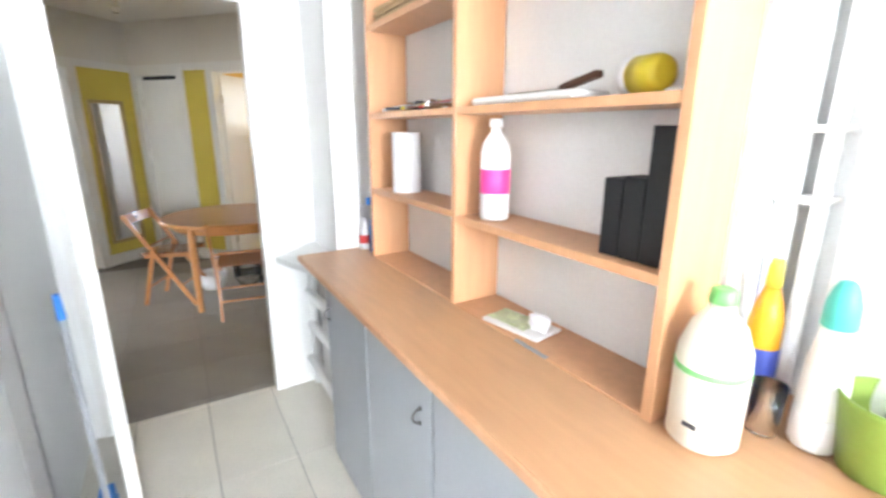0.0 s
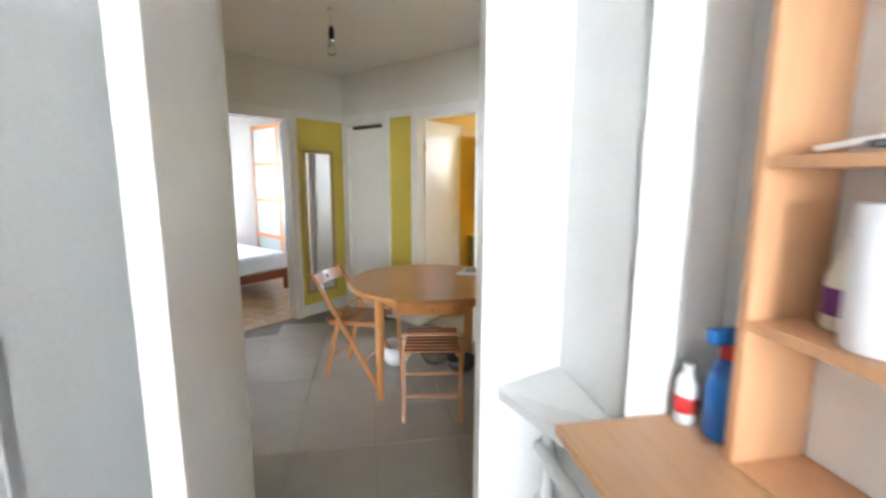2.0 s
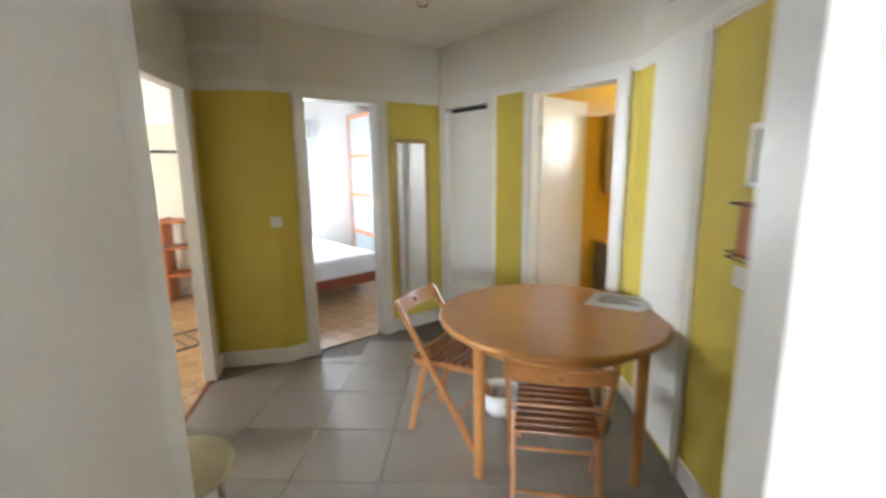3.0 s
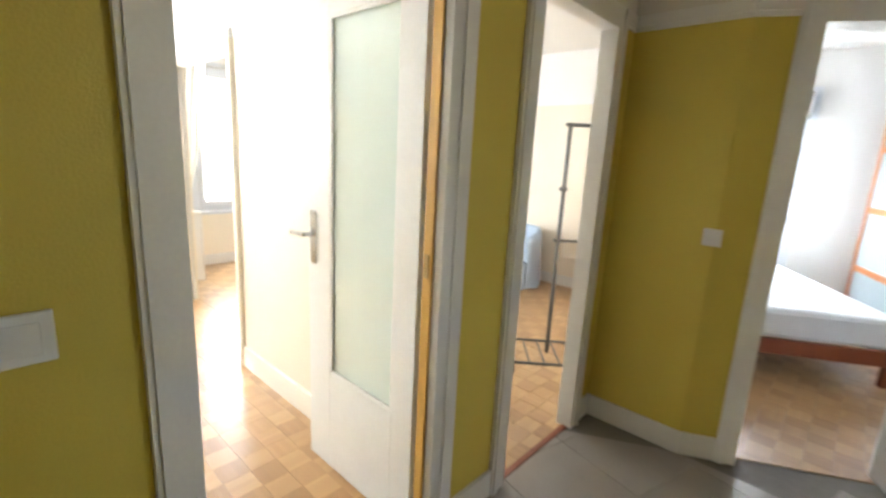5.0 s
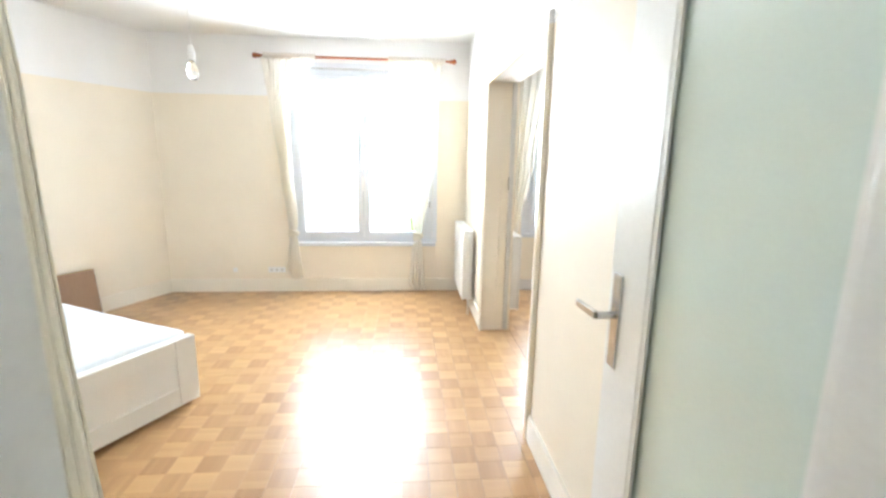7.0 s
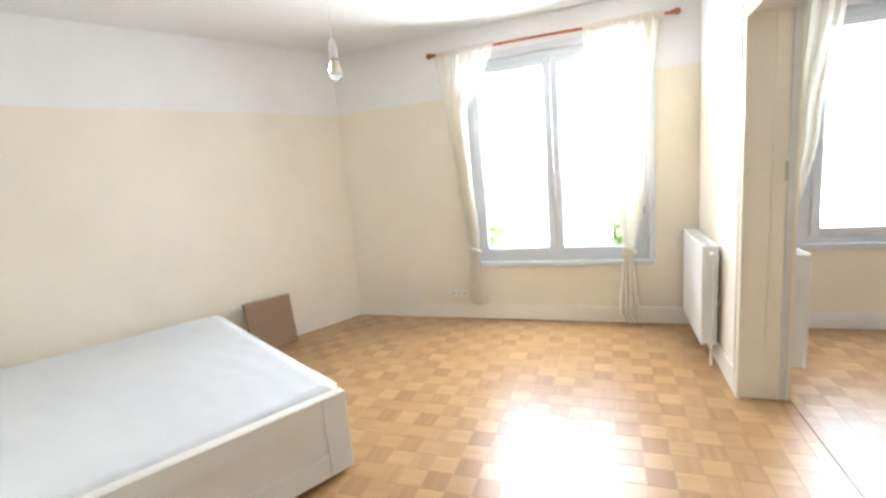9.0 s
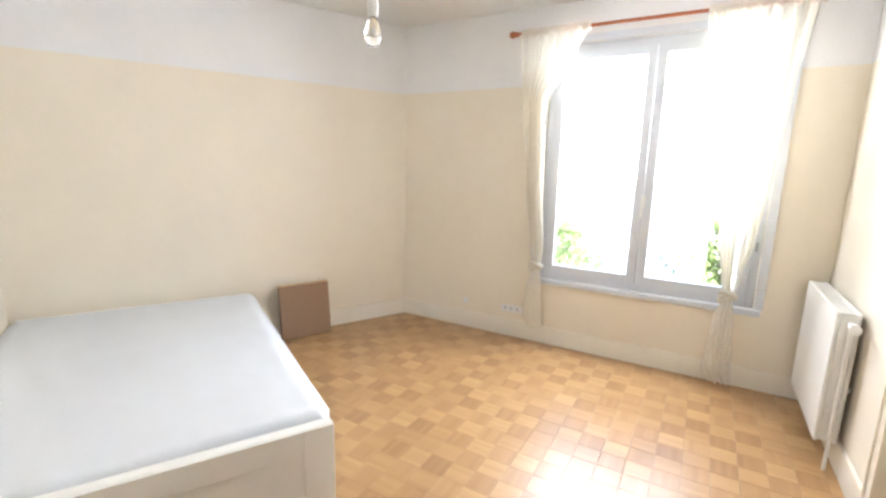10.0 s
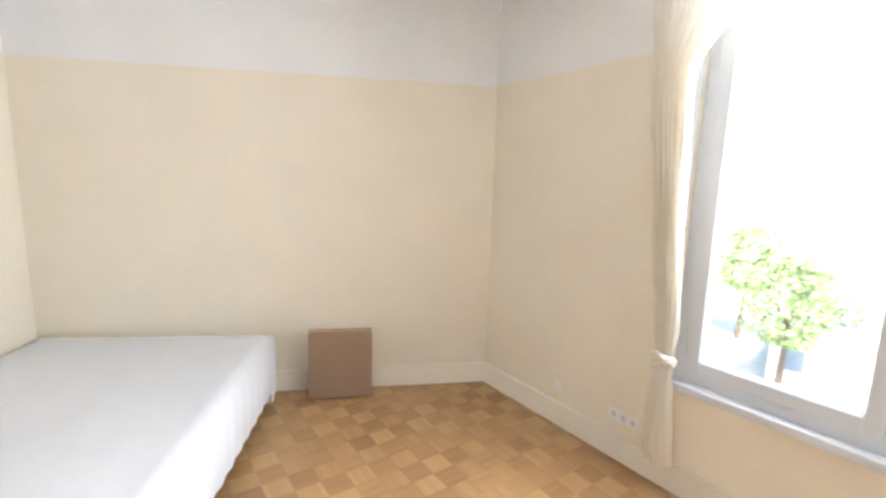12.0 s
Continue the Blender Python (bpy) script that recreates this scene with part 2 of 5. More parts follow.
M_CURTAIN2 = surface("cream_cotton_curtain", (0.74, 0.7, 0.6), 0.9, 0.05, 6, 180, 0.04)
M_TAIL = sheer("doubled_cream_voile", (0.95, 0.91, 0.83), 0.2)
M_RODWOOD = surface("red_brown_rod_wood", (0.36, 0.1, 0.03), 0.35, 0.12, 8, 60)
M_PVC = surface("white_window_plastic", (0.66, 0.69, 0.74), 0.3, 0.02, 5, 60, 0.004)
M_ARMCHAIR = surface("pale_blue_cotton_cover", (0.42, 0.52, 0.66), 0.9, 0.08, 6, 160, 0.05)
M_STOOL = surface("cream_stool_laminate", (0.62, 0.55, 0.36), 0.4, 0.05, 6, 90)
M_INK = surface("dark_print", (0.07, 0.07, 0.08), 0.7, 0.2, 20, 90)
M_NEWS = surface("newspaper_print", (0.6, 0.6, 0.58), 0.7, 0.25, 40, 160)
M_LEAF = surface("tree_foliage", (0.19, 0.27, 0.1), 0.8, 0.3, 1, 8, 0)
M_GROUND = surface("pale_gravel_ground", (0.35, 0.36, 0.3), 0.9, 0.2, 0.05, 2)
M_FACADE = surface("pale_rendered_facade", (0.6, 0.58, 0.54), 0.8, 0.08, 0.3, 6)
M_SLATE = surface("slate_roof", (0.14, 0.16, 0.2), 0.6, 0.1, 0.5, 8)
M_BARK = surface("bark", (0.1, 0.07, 0.05), 0.9, 0.2, 3, 20)
M_DARK = surface("dark_grey_window", (0.16, 0.2, 0.26), 0.2, 0.1, 1, 8)
M_BRASS = surface("old_brass", (0.4, 0.3, 0.14), 0.35, 0.1, 20, 80, 0, metal=1.0)
M_BATHGREY = surface("grey_bathroom_cabinet", (0.22, 0.22, 0.23), 0.4, 0.05, 6, 60)
M_EDGEWOOD = surface("bare_wood_door_edge", (0.62, 0.36, 0.08), 0.5, 0.15, 6, 60, 0.01, stretch=(1, 1, 0.2))

# ---- mesh helpers ----
ID = Matrix.Identity(4)


def box(bm, x0, x1, y0, y1, z0, z1, bevel=0.0, m=None):
    mm = Matrix.Translation(((x0 + x1) / 2, (y0 + y1) / 2, (z0 + z1) / 2)) @ Matrix.Diagonal((abs(x1 - x0), abs(y1 - y0), abs(z1 - z0), 1))
    geo = bmesh.ops.create_cube(bm, size=1.0, matrix=(m or ID) @ mm)
    if bevel:
        edges = list({e for v in geo["verts"] for e in v.link_edges})
        bmesh.ops.bevel(bm, geom=edges, offset=bevel, segments=2, affect="EDGES", profile=0.5)
    return bm


def bar(bm, p, q, r, r2=None, seg=12):
    """A round bar from p to q."""
    p, q = Vector(p), Vector(q)
    m = Matrix.Translation((p + q) / 2) @ (q - p).to_track_quat("Z", "Y").to_matrix().to_4x4()
    bmesh.ops.create_cone(bm, cap_ends=True, segments=seg, radius1=r, radius2=r if r2 is None else r2, depth=(q - p).length, matrix=m)
    return bm


def plank(bm, p, q, w, t, side=(0, 1, 0), bevel=0.003):
    """A flat bar from p to q, w wide along side and t thick."""
    p, q = Vector(p), Vector(q)
    z = (q - p).normalized()
    y = Vector(side)
    y = (y - z * y.dot(z)).normalized()
    x = y.cross(z)
    m = Matrix((x, y, z)).transposed().to_4x4()
    m.translation = (p + q) / 2
    d = (q - p).length
    return box(bm, -t / 2, t / 2, -w / 2, w / 2, -d / 2, d / 2, bevel, m)


def turned(bm, rings, seg=24, centre=(0, 0)):
    """A turned shape: rings of (radius, z) from the bottom up."""
    loops = []
    for r, z in rings:
        loops.append([bm.verts.new((centre[0] + r * math.cos(2 * math.pi * i / seg), centre[1] + r * math.sin(2 * math.pi * i / seg), z)) for i in range(seg)])
    for a, b in zip(loops, loops[1:]):
        for i in range(seg):
            f = bm.faces.new((a[i], a[(i + 1) % seg], b[(i + 1) % seg], b[i]))
            f.smooth = True
    if rings[0][0] > 1e-4:
        bm.faces.new(loops[0][::-1])
    if rings[-1][0] > 1e-4:
        bm.faces.new(loops[-1])
    return bm


def B():
    return bmesh.new()


def mesh_object(name, bm, mat):
    me = bpy.data.meshes.new(name)
    bm.normal_update()
    bm.to_mesh(me)
    bm.free()
    me.materials.append(mat)
    return new(name, me)


def part(name, bm, mat, parent, label=""):
    ob = mesh_object(name, bm, mat)
    ob.parent = parent
    return tagged(ob, label)


def thing(name, label, category, m=ID, group="", kind=""):
    ob = new(name)
    ob.empty_display_size = 0.1
    ob.matrix_world = m
    return tagged(ob, label, category, group, kind)


def single(name, bm, mat, label, category, m=ID, group="", kind=""):
    ob = mesh_object(name, bm, mat)
    ob.matrix_world = m
    return tagged(ob, label, category, group, kind)


def at(x, y, z=0, turn=0):
    return pose(x, y, z, 0, 0, turn)


def kat(u, v, z=0, turn=0):
    return KROT @ pose(u, v, z, 0, 0, turn)


H = 2.58


def along(p, q):
    """The frame of a wall: x runs from p to q along its face, y points out of the room."""
    d = Vector((q[0] - p[0], q[1] - p[1], 0))
    m = Matrix.Rotation(math.atan2(d.y, d.x), 4, "Z")
    return Matrix.Translation((p[0], p[1], 0)) @ m @ Matrix.Diagonal((1, -1, 1, 1)), d.length


def wall(name, p, q, mat, openings=(), t=0.06, h=H, grow=0.0, label="painted plaster wall"):
    m, length = along(p, q)
    bm, s = B(), -grow
    for a, b, z0, z1 in sorted(openings):
        box(bm, s, a, 0, t, 0, h, 0, m)
        if z0 > 0:
            box(bm, a, b, 0, t, 0, z0, 0, m)
        if z1 < h:
            box(bm, a, b, 0, t, z1, h, 0, m)
        s = b
    box(bm, s, length + grow, 0, t, 0, h, 0, m)
    bmesh.ops.recalc_face_normals(bm, faces=bm.faces)
    return single(name, bm, mat, label, "wall", kind="structure")


def skirting(p, q, gaps=(), h=0.12, t=0.016, mat=None):
    m, length = along(p, q)
    bm, s = B(), 0
    for a, b in sorted(gaps):
        if a > s:
            box(bm, s, a, -t, -0.001, 0.001, h, 0, m)
        s = b
    if length > s:
        box(bm, s, length, -t, -0.001, 0.001, h, 0, m)
    bmesh.ops.recalc_face_normals(bm, faces=bm.faces)
    return single("baseboard", bm, mat or M_TRIM, "white painted wooden baseboard", "baseboard", kind="structure")


def rail(p, q, z, t=0.02, h=0.05, mat=None):
    m, length = along(p, q)
    bm = B()
    box(bm, 0, length, -t, -0.001, z, z + h, 0, m)
    box(bm, 0, length, -t * 0.5, -0.001, z - h * 0.4, z, 0, m)
    bmesh.ops.recalc_face_normals(bm, faces=bm.faces)
    return single("trim", bm, mat or M_TRIM, "white moulded picture rail", "trim", kind="structure")


def door_frame(name, p, q, a, b, top, depth, w=0.07, mat=None, t=0.022, bottom=0.0, wb=None):
    """Casing and lining round an opening from a to b along the wall p-q."""
    m, _ = along(p, q)
    mat = mat or M_TRIM
    root = thing(name, "white painted wooden door frame", "door frame", kind="structure")
    for s0, s1 in ((a - w, a), (b, b + (wb or w))):
        bm = box(B(), s0, s1, -t, -0.002, bottom, top + w, 0, m)
        inner = (s0 + 0.012, s1 - 0.03) if s0 < a else (s0 + 0.03, s1 - 0.012)
        box(bm, inner[0], inner[1], -t - 0.008, -t, bottom, top + w, 0, m)
        bmesh.ops.recalc_face_normals(bm, faces=bm.faces)
        part("casing", bm, mat, root)
    bm = box(B(), a, b, -t, -0.002, top, top + w, 0, m)
    bmesh.ops.recalc_face_normals(bm, faces=bm.faces)
    part("casing", bm, mat, root)
    for s0, s1 in ((a, a + 0.02), (b - 0.02, b)):
        bm = box(B(), s0, s1, -t, depth + 0.002, bottom, top, 0, m)
        bmesh.ops.recalc_face_normals(bm, faces=bm.faces)
        part("lining", bm, mat, root)
    bm = box(B(), a + 0.02, b - 0.02, -t, depth + 0.002, top - 0.02, top, 0, m)
    bmesh.ops.recalc_face_normals(bm, faces=bm.faces)
    part("lining", bm, mat, root)
    return root


def prism(name, pts, z0, z1, mat, label, category):
    bm = B()
    f = bm.faces.new([bm.verts.new((x, y, z0)) for x, y in pts])
    r = bmesh.ops.extrude_face_region(bm, geom=[f])
    bmesh.ops.translate(bm, verts=[v for v in r["geom"] if isinstance(v, bmesh.types.BMVert)], vec=(0, 0, z1 - z0))
    bmesh.ops.recalc_face_normals(bm, faces=bm.faces)
    return single(name, bm, mat, label, category, kind="structure")


# ---- plan ----
def kp(u, v):
    w = k2w(u, v)
    return (w.x, w.y)


LIV = [(-5.08, 1.26), (-2.56, 0.06), (-1.44, 2.40), (-0.56, 2.78), (-0.56, 4.38), (-5.08, 4.38)]
SAL = [(-5.08, 4.62), (-0.56, 4.62), (-0.56, 7.9), (-5.08, 7.9)]
P0, P1, P2, CC, B0, SW = (-0.5, 2.867), kp(1.12, 2.66), kp(1.12, 5.0), (1.40, 6.33), (0.0, 5.58), (-0.5, 5.58)
BED2 = [(-0.057, 5.686), (1.343, 6.436), (1.9, 6.74), (1.9, 9.0), (-1.4, 9.0), (-1.4, 8.05), (-0.45, 8.05), (-0.45, 5.70)]
KIT = [kp(-1.0, -3.3), kp(1.2, -3.3), kp(1.2, 0.555), kp(1.01, 0.555), kp(1.01, 2.24), kp(0.87, 2.24), kp(0.87, 2.2), kp(0.72, 2.2), kp(0.72, 2.6), kp(-0.42, 2.6), kp(-0.42, 1.9), kp(-1.0, 1.9)]
BATH = [(2.53, 4.36), (3.95, 5.09), (3.39, 6.21), (1.97, 5.48)]

# living room
wall("wall_living_south", LIV[0], LIV[1], M_LIVWALL, t=0.1, grow=0.05)
wall("wall_living_alcove", LIV[1], LIV[2], M_LIVWALL)
wall("wall_living_corner", LIV[2], LIV[3], M_LIVWALL)
wall("wall_living_east", LIV[3], LIV[4], M_LIVWALL, [(0.655, 1.48, 0, 2.06)], t=0.029)
wall("wall_living_north", LIV[4], LIV[5], M_LIVWALL, [(1.81, 3.31, 0, 2.03)], t=0.12, grow=0.0)
wall("wall_living_west", LIV[5], LIV[0], M_LIVWALL, [(0.36, 1.82, 0.54, 2.30)], t=0.25, grow=0.1)
# north room
wall("wall_salon_south", SAL[0], SAL[1], M_LIVWALL, [(1.21, 2.71, 0, 2.03)], t=0.118)
wall("wall_salon_east", SAL[1], SAL[2], M_LIVWALL, [(0.08, 0.75, 0, 2.06)], t=0.029)
wall("wall_salon_north", SAL[2], SAL[3], M_LIVWALL)
wall("wall_salon_west", SAL[3], SAL[0], M_LIVWALL, [(1.45, 2.85, 0.64, 2.24)], t=0.25)
# hall
wall("wall_hall_south", P0, P1, M_HALLWALL, [(0.854, 1.642, 0, 2.06)], t=0.029)
wall("wall_hall_east", P1, P2, M_HALLWALL, t=0.1)
wall("wall_hall_north_east", P2, CC, M_HALLWALL, [(0.125, 0.84, 0, 2.06), (1.29, 1.89, 0, 2.05)])
wall("wall_hall_north_west", CC, B0, M_HALLWALL, [(0.676, 1.351, 0, 2.06)])
wall("wall_hall_north", B0, SW, M_HALLWALL)
wall("wall_hall_west", SW, P0, M_HALLWALL, [(0.21, 0.88, 0, 2.06), (1.32, 2.095, 0, 2.06)], t=0.029)
# second bedroom
wall("wall_bedroom_door", BED2[0], BED2[1], M_BED2WALL, [(0.237, 0.912, 0, 2.06)], t=0.058)
for i in range(1, 8):
    op = [(1.95, 3.2, 0.3, 2.2)] if i == 3 else []
    wall("wall_bedroom_%d" % i, BED2[i], BED2[(i + 1) % 8], M_BED2WALL, op)
# kitchen
for i in range(12):
    op = []
    if i == 0:
        op = [(0.35, 1.65, 0.95, 2.3)]
    if i == 8:
        op = [(0.257, 1.045, 0, 2.06)]
    wall("wall_kitchen_%d" % i, KIT[i], KIT[(i + 1) % 12], M_KITWALL, op, t=0.029)
# bathroom
for i in range(4):
    m_, l_ = along(BATH[i], BATH[(i + 1) % 4])
    # wall 1 has a bare hole for the added fill lamp
    wall("wall_bathroom_%d" % i, BATH[i], BATH[(i + 1) % 4], M_BATHWALL, [(0.1, 0.83, 0, 2.06)] if i == 3 else ([(0.35, 0.9, 1.45, 2.05)] if i == 1 else []), t=0.05)

for nm, pts in (("living", LIV), ("salon", SAL), ("hall", [P0, P1, P2, CC, B0, SW]), ("bedroom", BED2), ("kitchen", KIT), ("bathroom", BATH)):
    cx, cy = sum(p[0] for p in pts) / len(pts), sum(p[1] for p in pts) / len(pts)
    prism("ceiling_" + nm, pts, H, H + 0.1, M_CEIL, "white painted plaster ceiling", "ceiling")
prism("floor", [(-5.4, -4.0), (4.3, -4.0), (4.3, 9.3), (-5.4, 9.3)], -0.2, -0.006, M_GROUT, "grey screed under the floor coverings", "floor")
# out of view, added so that no sky light leaks between the rooms
prism("roof_light_block", [(-5.5, -4.1), (4.5, -4.1), (4.5, 9.4), (-5.5, 9.4)], H + 0.12, H + 0.3, M_CEIL, "unseen plain slab over the rooms that blocks sky light", "slab")

# skirtings and rails
skirting(LIV[0], LIV[1], h=0.14, mat=M_SKIRT)
skirting(LIV[1], LIV[2], h=0.14, mat=M_SKIRT)
skirting(LIV[4], LIV[5], [(0, 0.1), (1.76, 3.31)], h=0.14, mat=M_SKIRT)
skirting(LIV[5], LIV[0], h=0.14, mat=M_SKIRT)
skirting(SAL[1], SAL[2], [(0, 0.84)])
skirting(SAL[2], SAL[3])
skirting(SAL[3], SAL[0])
skirting(P1, P2, [(1.48, 2.1)])
skirting(P2, CC, [(0, 0.91), (1.22, 1.96)])
skirting(CC, B0, [(0.605, 1.422)])
skirting(B0, SW)
skirting(SW, P0, [(0.14, 0.95), (1.225, 2.165)])
skirting(BED2[2], BED2[3])
skirting(BED2[3], BED2[4])
for a, b in ((P1, P2), (P2, CC), (CC, B0), (B0, SW), (SW, P0)):
    rail(a, b, 2.09)
rail(B0, SW, 2.33, 0.05, 0.03)
rail(LIV[4], LIV[5], 2.045, 0.006, 0.01, M_WHITE)

# door frames
door_frame("door_frame_kitchen", P0, P1, 0.854, 1.642, 2.06, 0.06, t=0.012)
door_frame("door_frame_kitchen_side", KIT[8], KIT[9], 0.257, 1.045, 2.06, 0.0, w=0.045, t=0.01)
door_frame("door_frame_bathroom", P2, CC, 0.125, 0.84, 2.06, 0.13)
door_frame("door_frame_closet", P2, CC, 1.29, 1.89, 2.05, 0.06)
door_frame("door_frame_bedroom", CC, B0, 0.676, 1.351, 2.06, 0.12)
door_frame("door_frame_salon", SW, P0, 0.21, 0.88, 2.06, 0.06)
door_frame("door_frame_living", SW, P0, 1.32, 2.095, 2.06, 0.028, w=0.095, wb=0.07)
door_frame("opening_trim", LIV[4], LIV[5], 1.81, 3.31, 2.03, 0.0, w=0.05, mat=M_LIVWALL, t=0.012)

# ---- doors ----


def lever(root, x, y, z, toward, side):
    """A lever handle on a long plate; it points along x by toward, and stands off along y by side."""
    plate = part("handle_plate", box(B(), x - 0.02, x + 0.02, y, y + side * 0.006, z - 0.13, z + 0.1, 0.002), M_CHROME, root, "brushed steel handle plate")
    bm = bar(B(), (x, y, z), (x, y + side * 0.05, z), 0.009)
    plank(bm, (x, y + side * 0.05, z), (x + toward * 0.11, y + side * 0.052, z - 0.004), 0.02, 0.012, (0, 0, 1), 0.003)
    part("lever", bm, M_CHROME, plate)
    return plate


def leaf(name, label, m, width, height=2.03, t=0.04, glazed=False, handle=True, mat=None):
    """A door leaf: hinge at the origin, running along +x, faces at y = 0 and y = t."""
    root = thing(name, label, "door", m, kind="structure")
    mat = mat or M_TRIM
    if not glazed:
        part("panel", box(B(), 0, width, 0, t, 0.008, height, 0.003), mat, root)
    else:
        g0, g1, z0, z1 = 0.115, width - 0.163, 0.475, height - 0.105
        bm = box(B(), 0, g0, 0, t, 0.008, height, 0.003)
        box(bm, g1, width, 0, t, 0.008, height, 0.003)
        box(bm, g0, g1, 0, t, 0.008, z0, 0.003)
        box(bm, g0, g1, 0, t, z1, height, 0.003)
        part("stile_frame", bm, mat, root)
        part("glass_panel", box(B(), g0, g1, 0.015, 0.024, z0, z1), M_FROST, root, "frosted pale green glass")
        for yy in (0.0, t - 0.012):
            bm = B()
            for a, b, c, d in ((g0, g0 + 0.012, z0, z1), (g1 - 0.012, g1, z0, z1), (g0 + 0.012, g1 - 0.012, z0, z0 + 0.012), (g0 + 0.012, g1 - 0.012, z1 - 0.012, z1)):
                box(bm, a, b, yy + 0.002, yy + 0.01, c, d)
            part("glazing_bead", bm, mat, root)
    for z in (0.25, height - 0.25):
        part("hinge", bar(B(), (-0.006, 0.0, z - 0.04), (-0.006, 0.0, z + 0.04), 0.007), M_CHROME, root)
    if handle:
        lever(root, width - 0.045, 0, 1.08, 1, -1)
        lever(root, width - 0.045, t, 1.08, 1, 1)
    bm = box(B(), width - 0.001, width + 0.002, t * 0.25, t * 0.75, 0.96, 1.12)
    part("lock_plate", bm, M_CHROME, root, "steel lock plate")
    return root


leaf("door_1", "glazed white living room door standing open", pose(-0.575, 4.27, 0, 0, 0, 180), 0.69, glazed=True)
single("door_edge", box(B(), -0.55, -0.512, 4.228, 4.2385, 0.01, 2.03), M_EDGEWOOD, "bare orange wood strip on the door jamb", "door jamb", kind="structure")
strike = single("strike_plate", box(B(), -0.542, -0.522, 4.222, 4.2275, 1.04, 1.12, 0.001), M_BRASS, "small metal strike plate on the door jamb", "strike plate")
pa, pb = k2w(-0.303, 2.634), k2w(-0.165, 1.82)
ang = math.degrees(math.atan2(pb.y - pa.y, pb.x - pa.x))
leaf("door_2", "plain white kitchen door standing open", pose(pa.x, pa.y, 0, 0, 0, ang) @ Matrix.Translation((0, -0.04, 0)), 0.79, handle=False)
mw, _ = along(P2, CC)
c_ = mw @ Vector((1.87, 0.02, 0))
d_ = mw @ Vector((1.31, 0.03, 0))
leaf("door_3", "plain white closet door, nearly shut", pose(c_.x, c_.y, 0, 0, 0, math.degrees(math.atan2(d_.y - c_.y, d_.x - c_.x))), 0.56, height=1.99, handle=False, t=0.03)
# black sheet just behind the leaf, stands in for shade in the gap
single("closet_shade_sheet", box(B(), 1.24, 1.95, 0.085, 0.1, 0, 2.3, 0, mw), M_BLACKCARD_SHADE, "black sheet behind the closet door in place of the shade inside", "closet", kind="structure")
bp0 = mw @ Vector((0.81, 0.07, 0))
leaf("door_4", "plain white bathroom door standing ajar", pose(bp0.x, bp0.y, 0, 0, 0, 33), 0.66, handle=False, t=0.035)


# ---- windows ----
def window(name, m, w, z0, z1, label):
    """A two-leaf casement window in a wall: x along the wall, y outwards."""
    root = thing(name, label, "window", m, kind="structure")
    f = 0.055
    bm = B()
    for a, b, c, d in ((0, f, z0, z1), (w - f, w, z0, z1), (f, w - f, z0, z0 + f), (f, w - f, z1 - f, z1)):
        box(bm, a, b, 0.03, 0.1, c, d, 0.004)
    part("window_frame", bm, M_PVC, root)
    mid = w / 2
    for a, b in ((f, mid - 0.002), (mid + 0.002, w - f)):
        bm = B()
        s = 0.06
        for p, q, c, d in ((a, a + s, z0 + f, z1 - f), (b - s, b, z0 + f, z1 - f), (a + s, b - s, z0 + f, z0 + f + s), (a + s, b - s, z1 - f - s, z1 - f)):
            box(bm, p, q, 0.015, 0.08, c, d, 0.005)
        sash = part("sash", bm, M_PVC, root)
        pane = part("pane", box(B(), a + s, b - s, 0.045, 0.05, z0 + f + s, z1 - f - s), M_GLASS, sash, "clear glass pane")
        pane.visible_shadow = False
    bm = box(B(), mid - 0.014, mid + 0.014, 0.004, 0.015, 1.14, 1.24, 0.003)
    plank(bm, (mid, -0.02, 1.2), (mid, -0.022, 1.09), 0.018, 0.012, (1, 0, 0), 0.003)
    part("window_handle", bm, M_WPLASTIC, root)
    part("window_sill", box(B(), -0.04, w + 0.04, -0.025, 0.03, z0 - 0.04, z0 + 0.002, 0.006), M_PVC, root)
    bm = B()
    for a, b, c, d in ((-0.05, 0, z0 - 0.0, z1 + 0.05), (w, w + 0.05, z0, z1 + 0.05), (0, w, z1, z1 + 0.05)):
        box(bm, a, b, -0.014, -0.001, c + 0.003, d)
    part("architrave", bm, M_PVC, root)
    bm = B()
    for z in (0.95, 1.3, 1.65):
        bar(bm, (w - 0.03, 0.012, z - 0.03), (w - 0.03, 0.012, z + 0.03), 0.008)
    part("window_hinge", bm, M_GREYPLASTIC, root)
    return root


window("window_1", at(-5.08, 2.56, 0, 90), 1.46, 0.54, 2.30, "white plastic two-leaf window in the cream wall")
window("window_2", at(-5.08, 5.05, 0, 90), 1.4, 0.64, 2.24, "white plastic two-leaf window of the next room")
window("window_3", at(-1.3, 9.0, 0, 0), 1.25, 0.3, 2.2, "white bedroom window, overexposed by daylight")
window("window_4", KROT @ pose(0.65, -3.3, 0, 0, 0, 180), 1.3, 0.95, 2.3, "white kitchen window over the end wall")


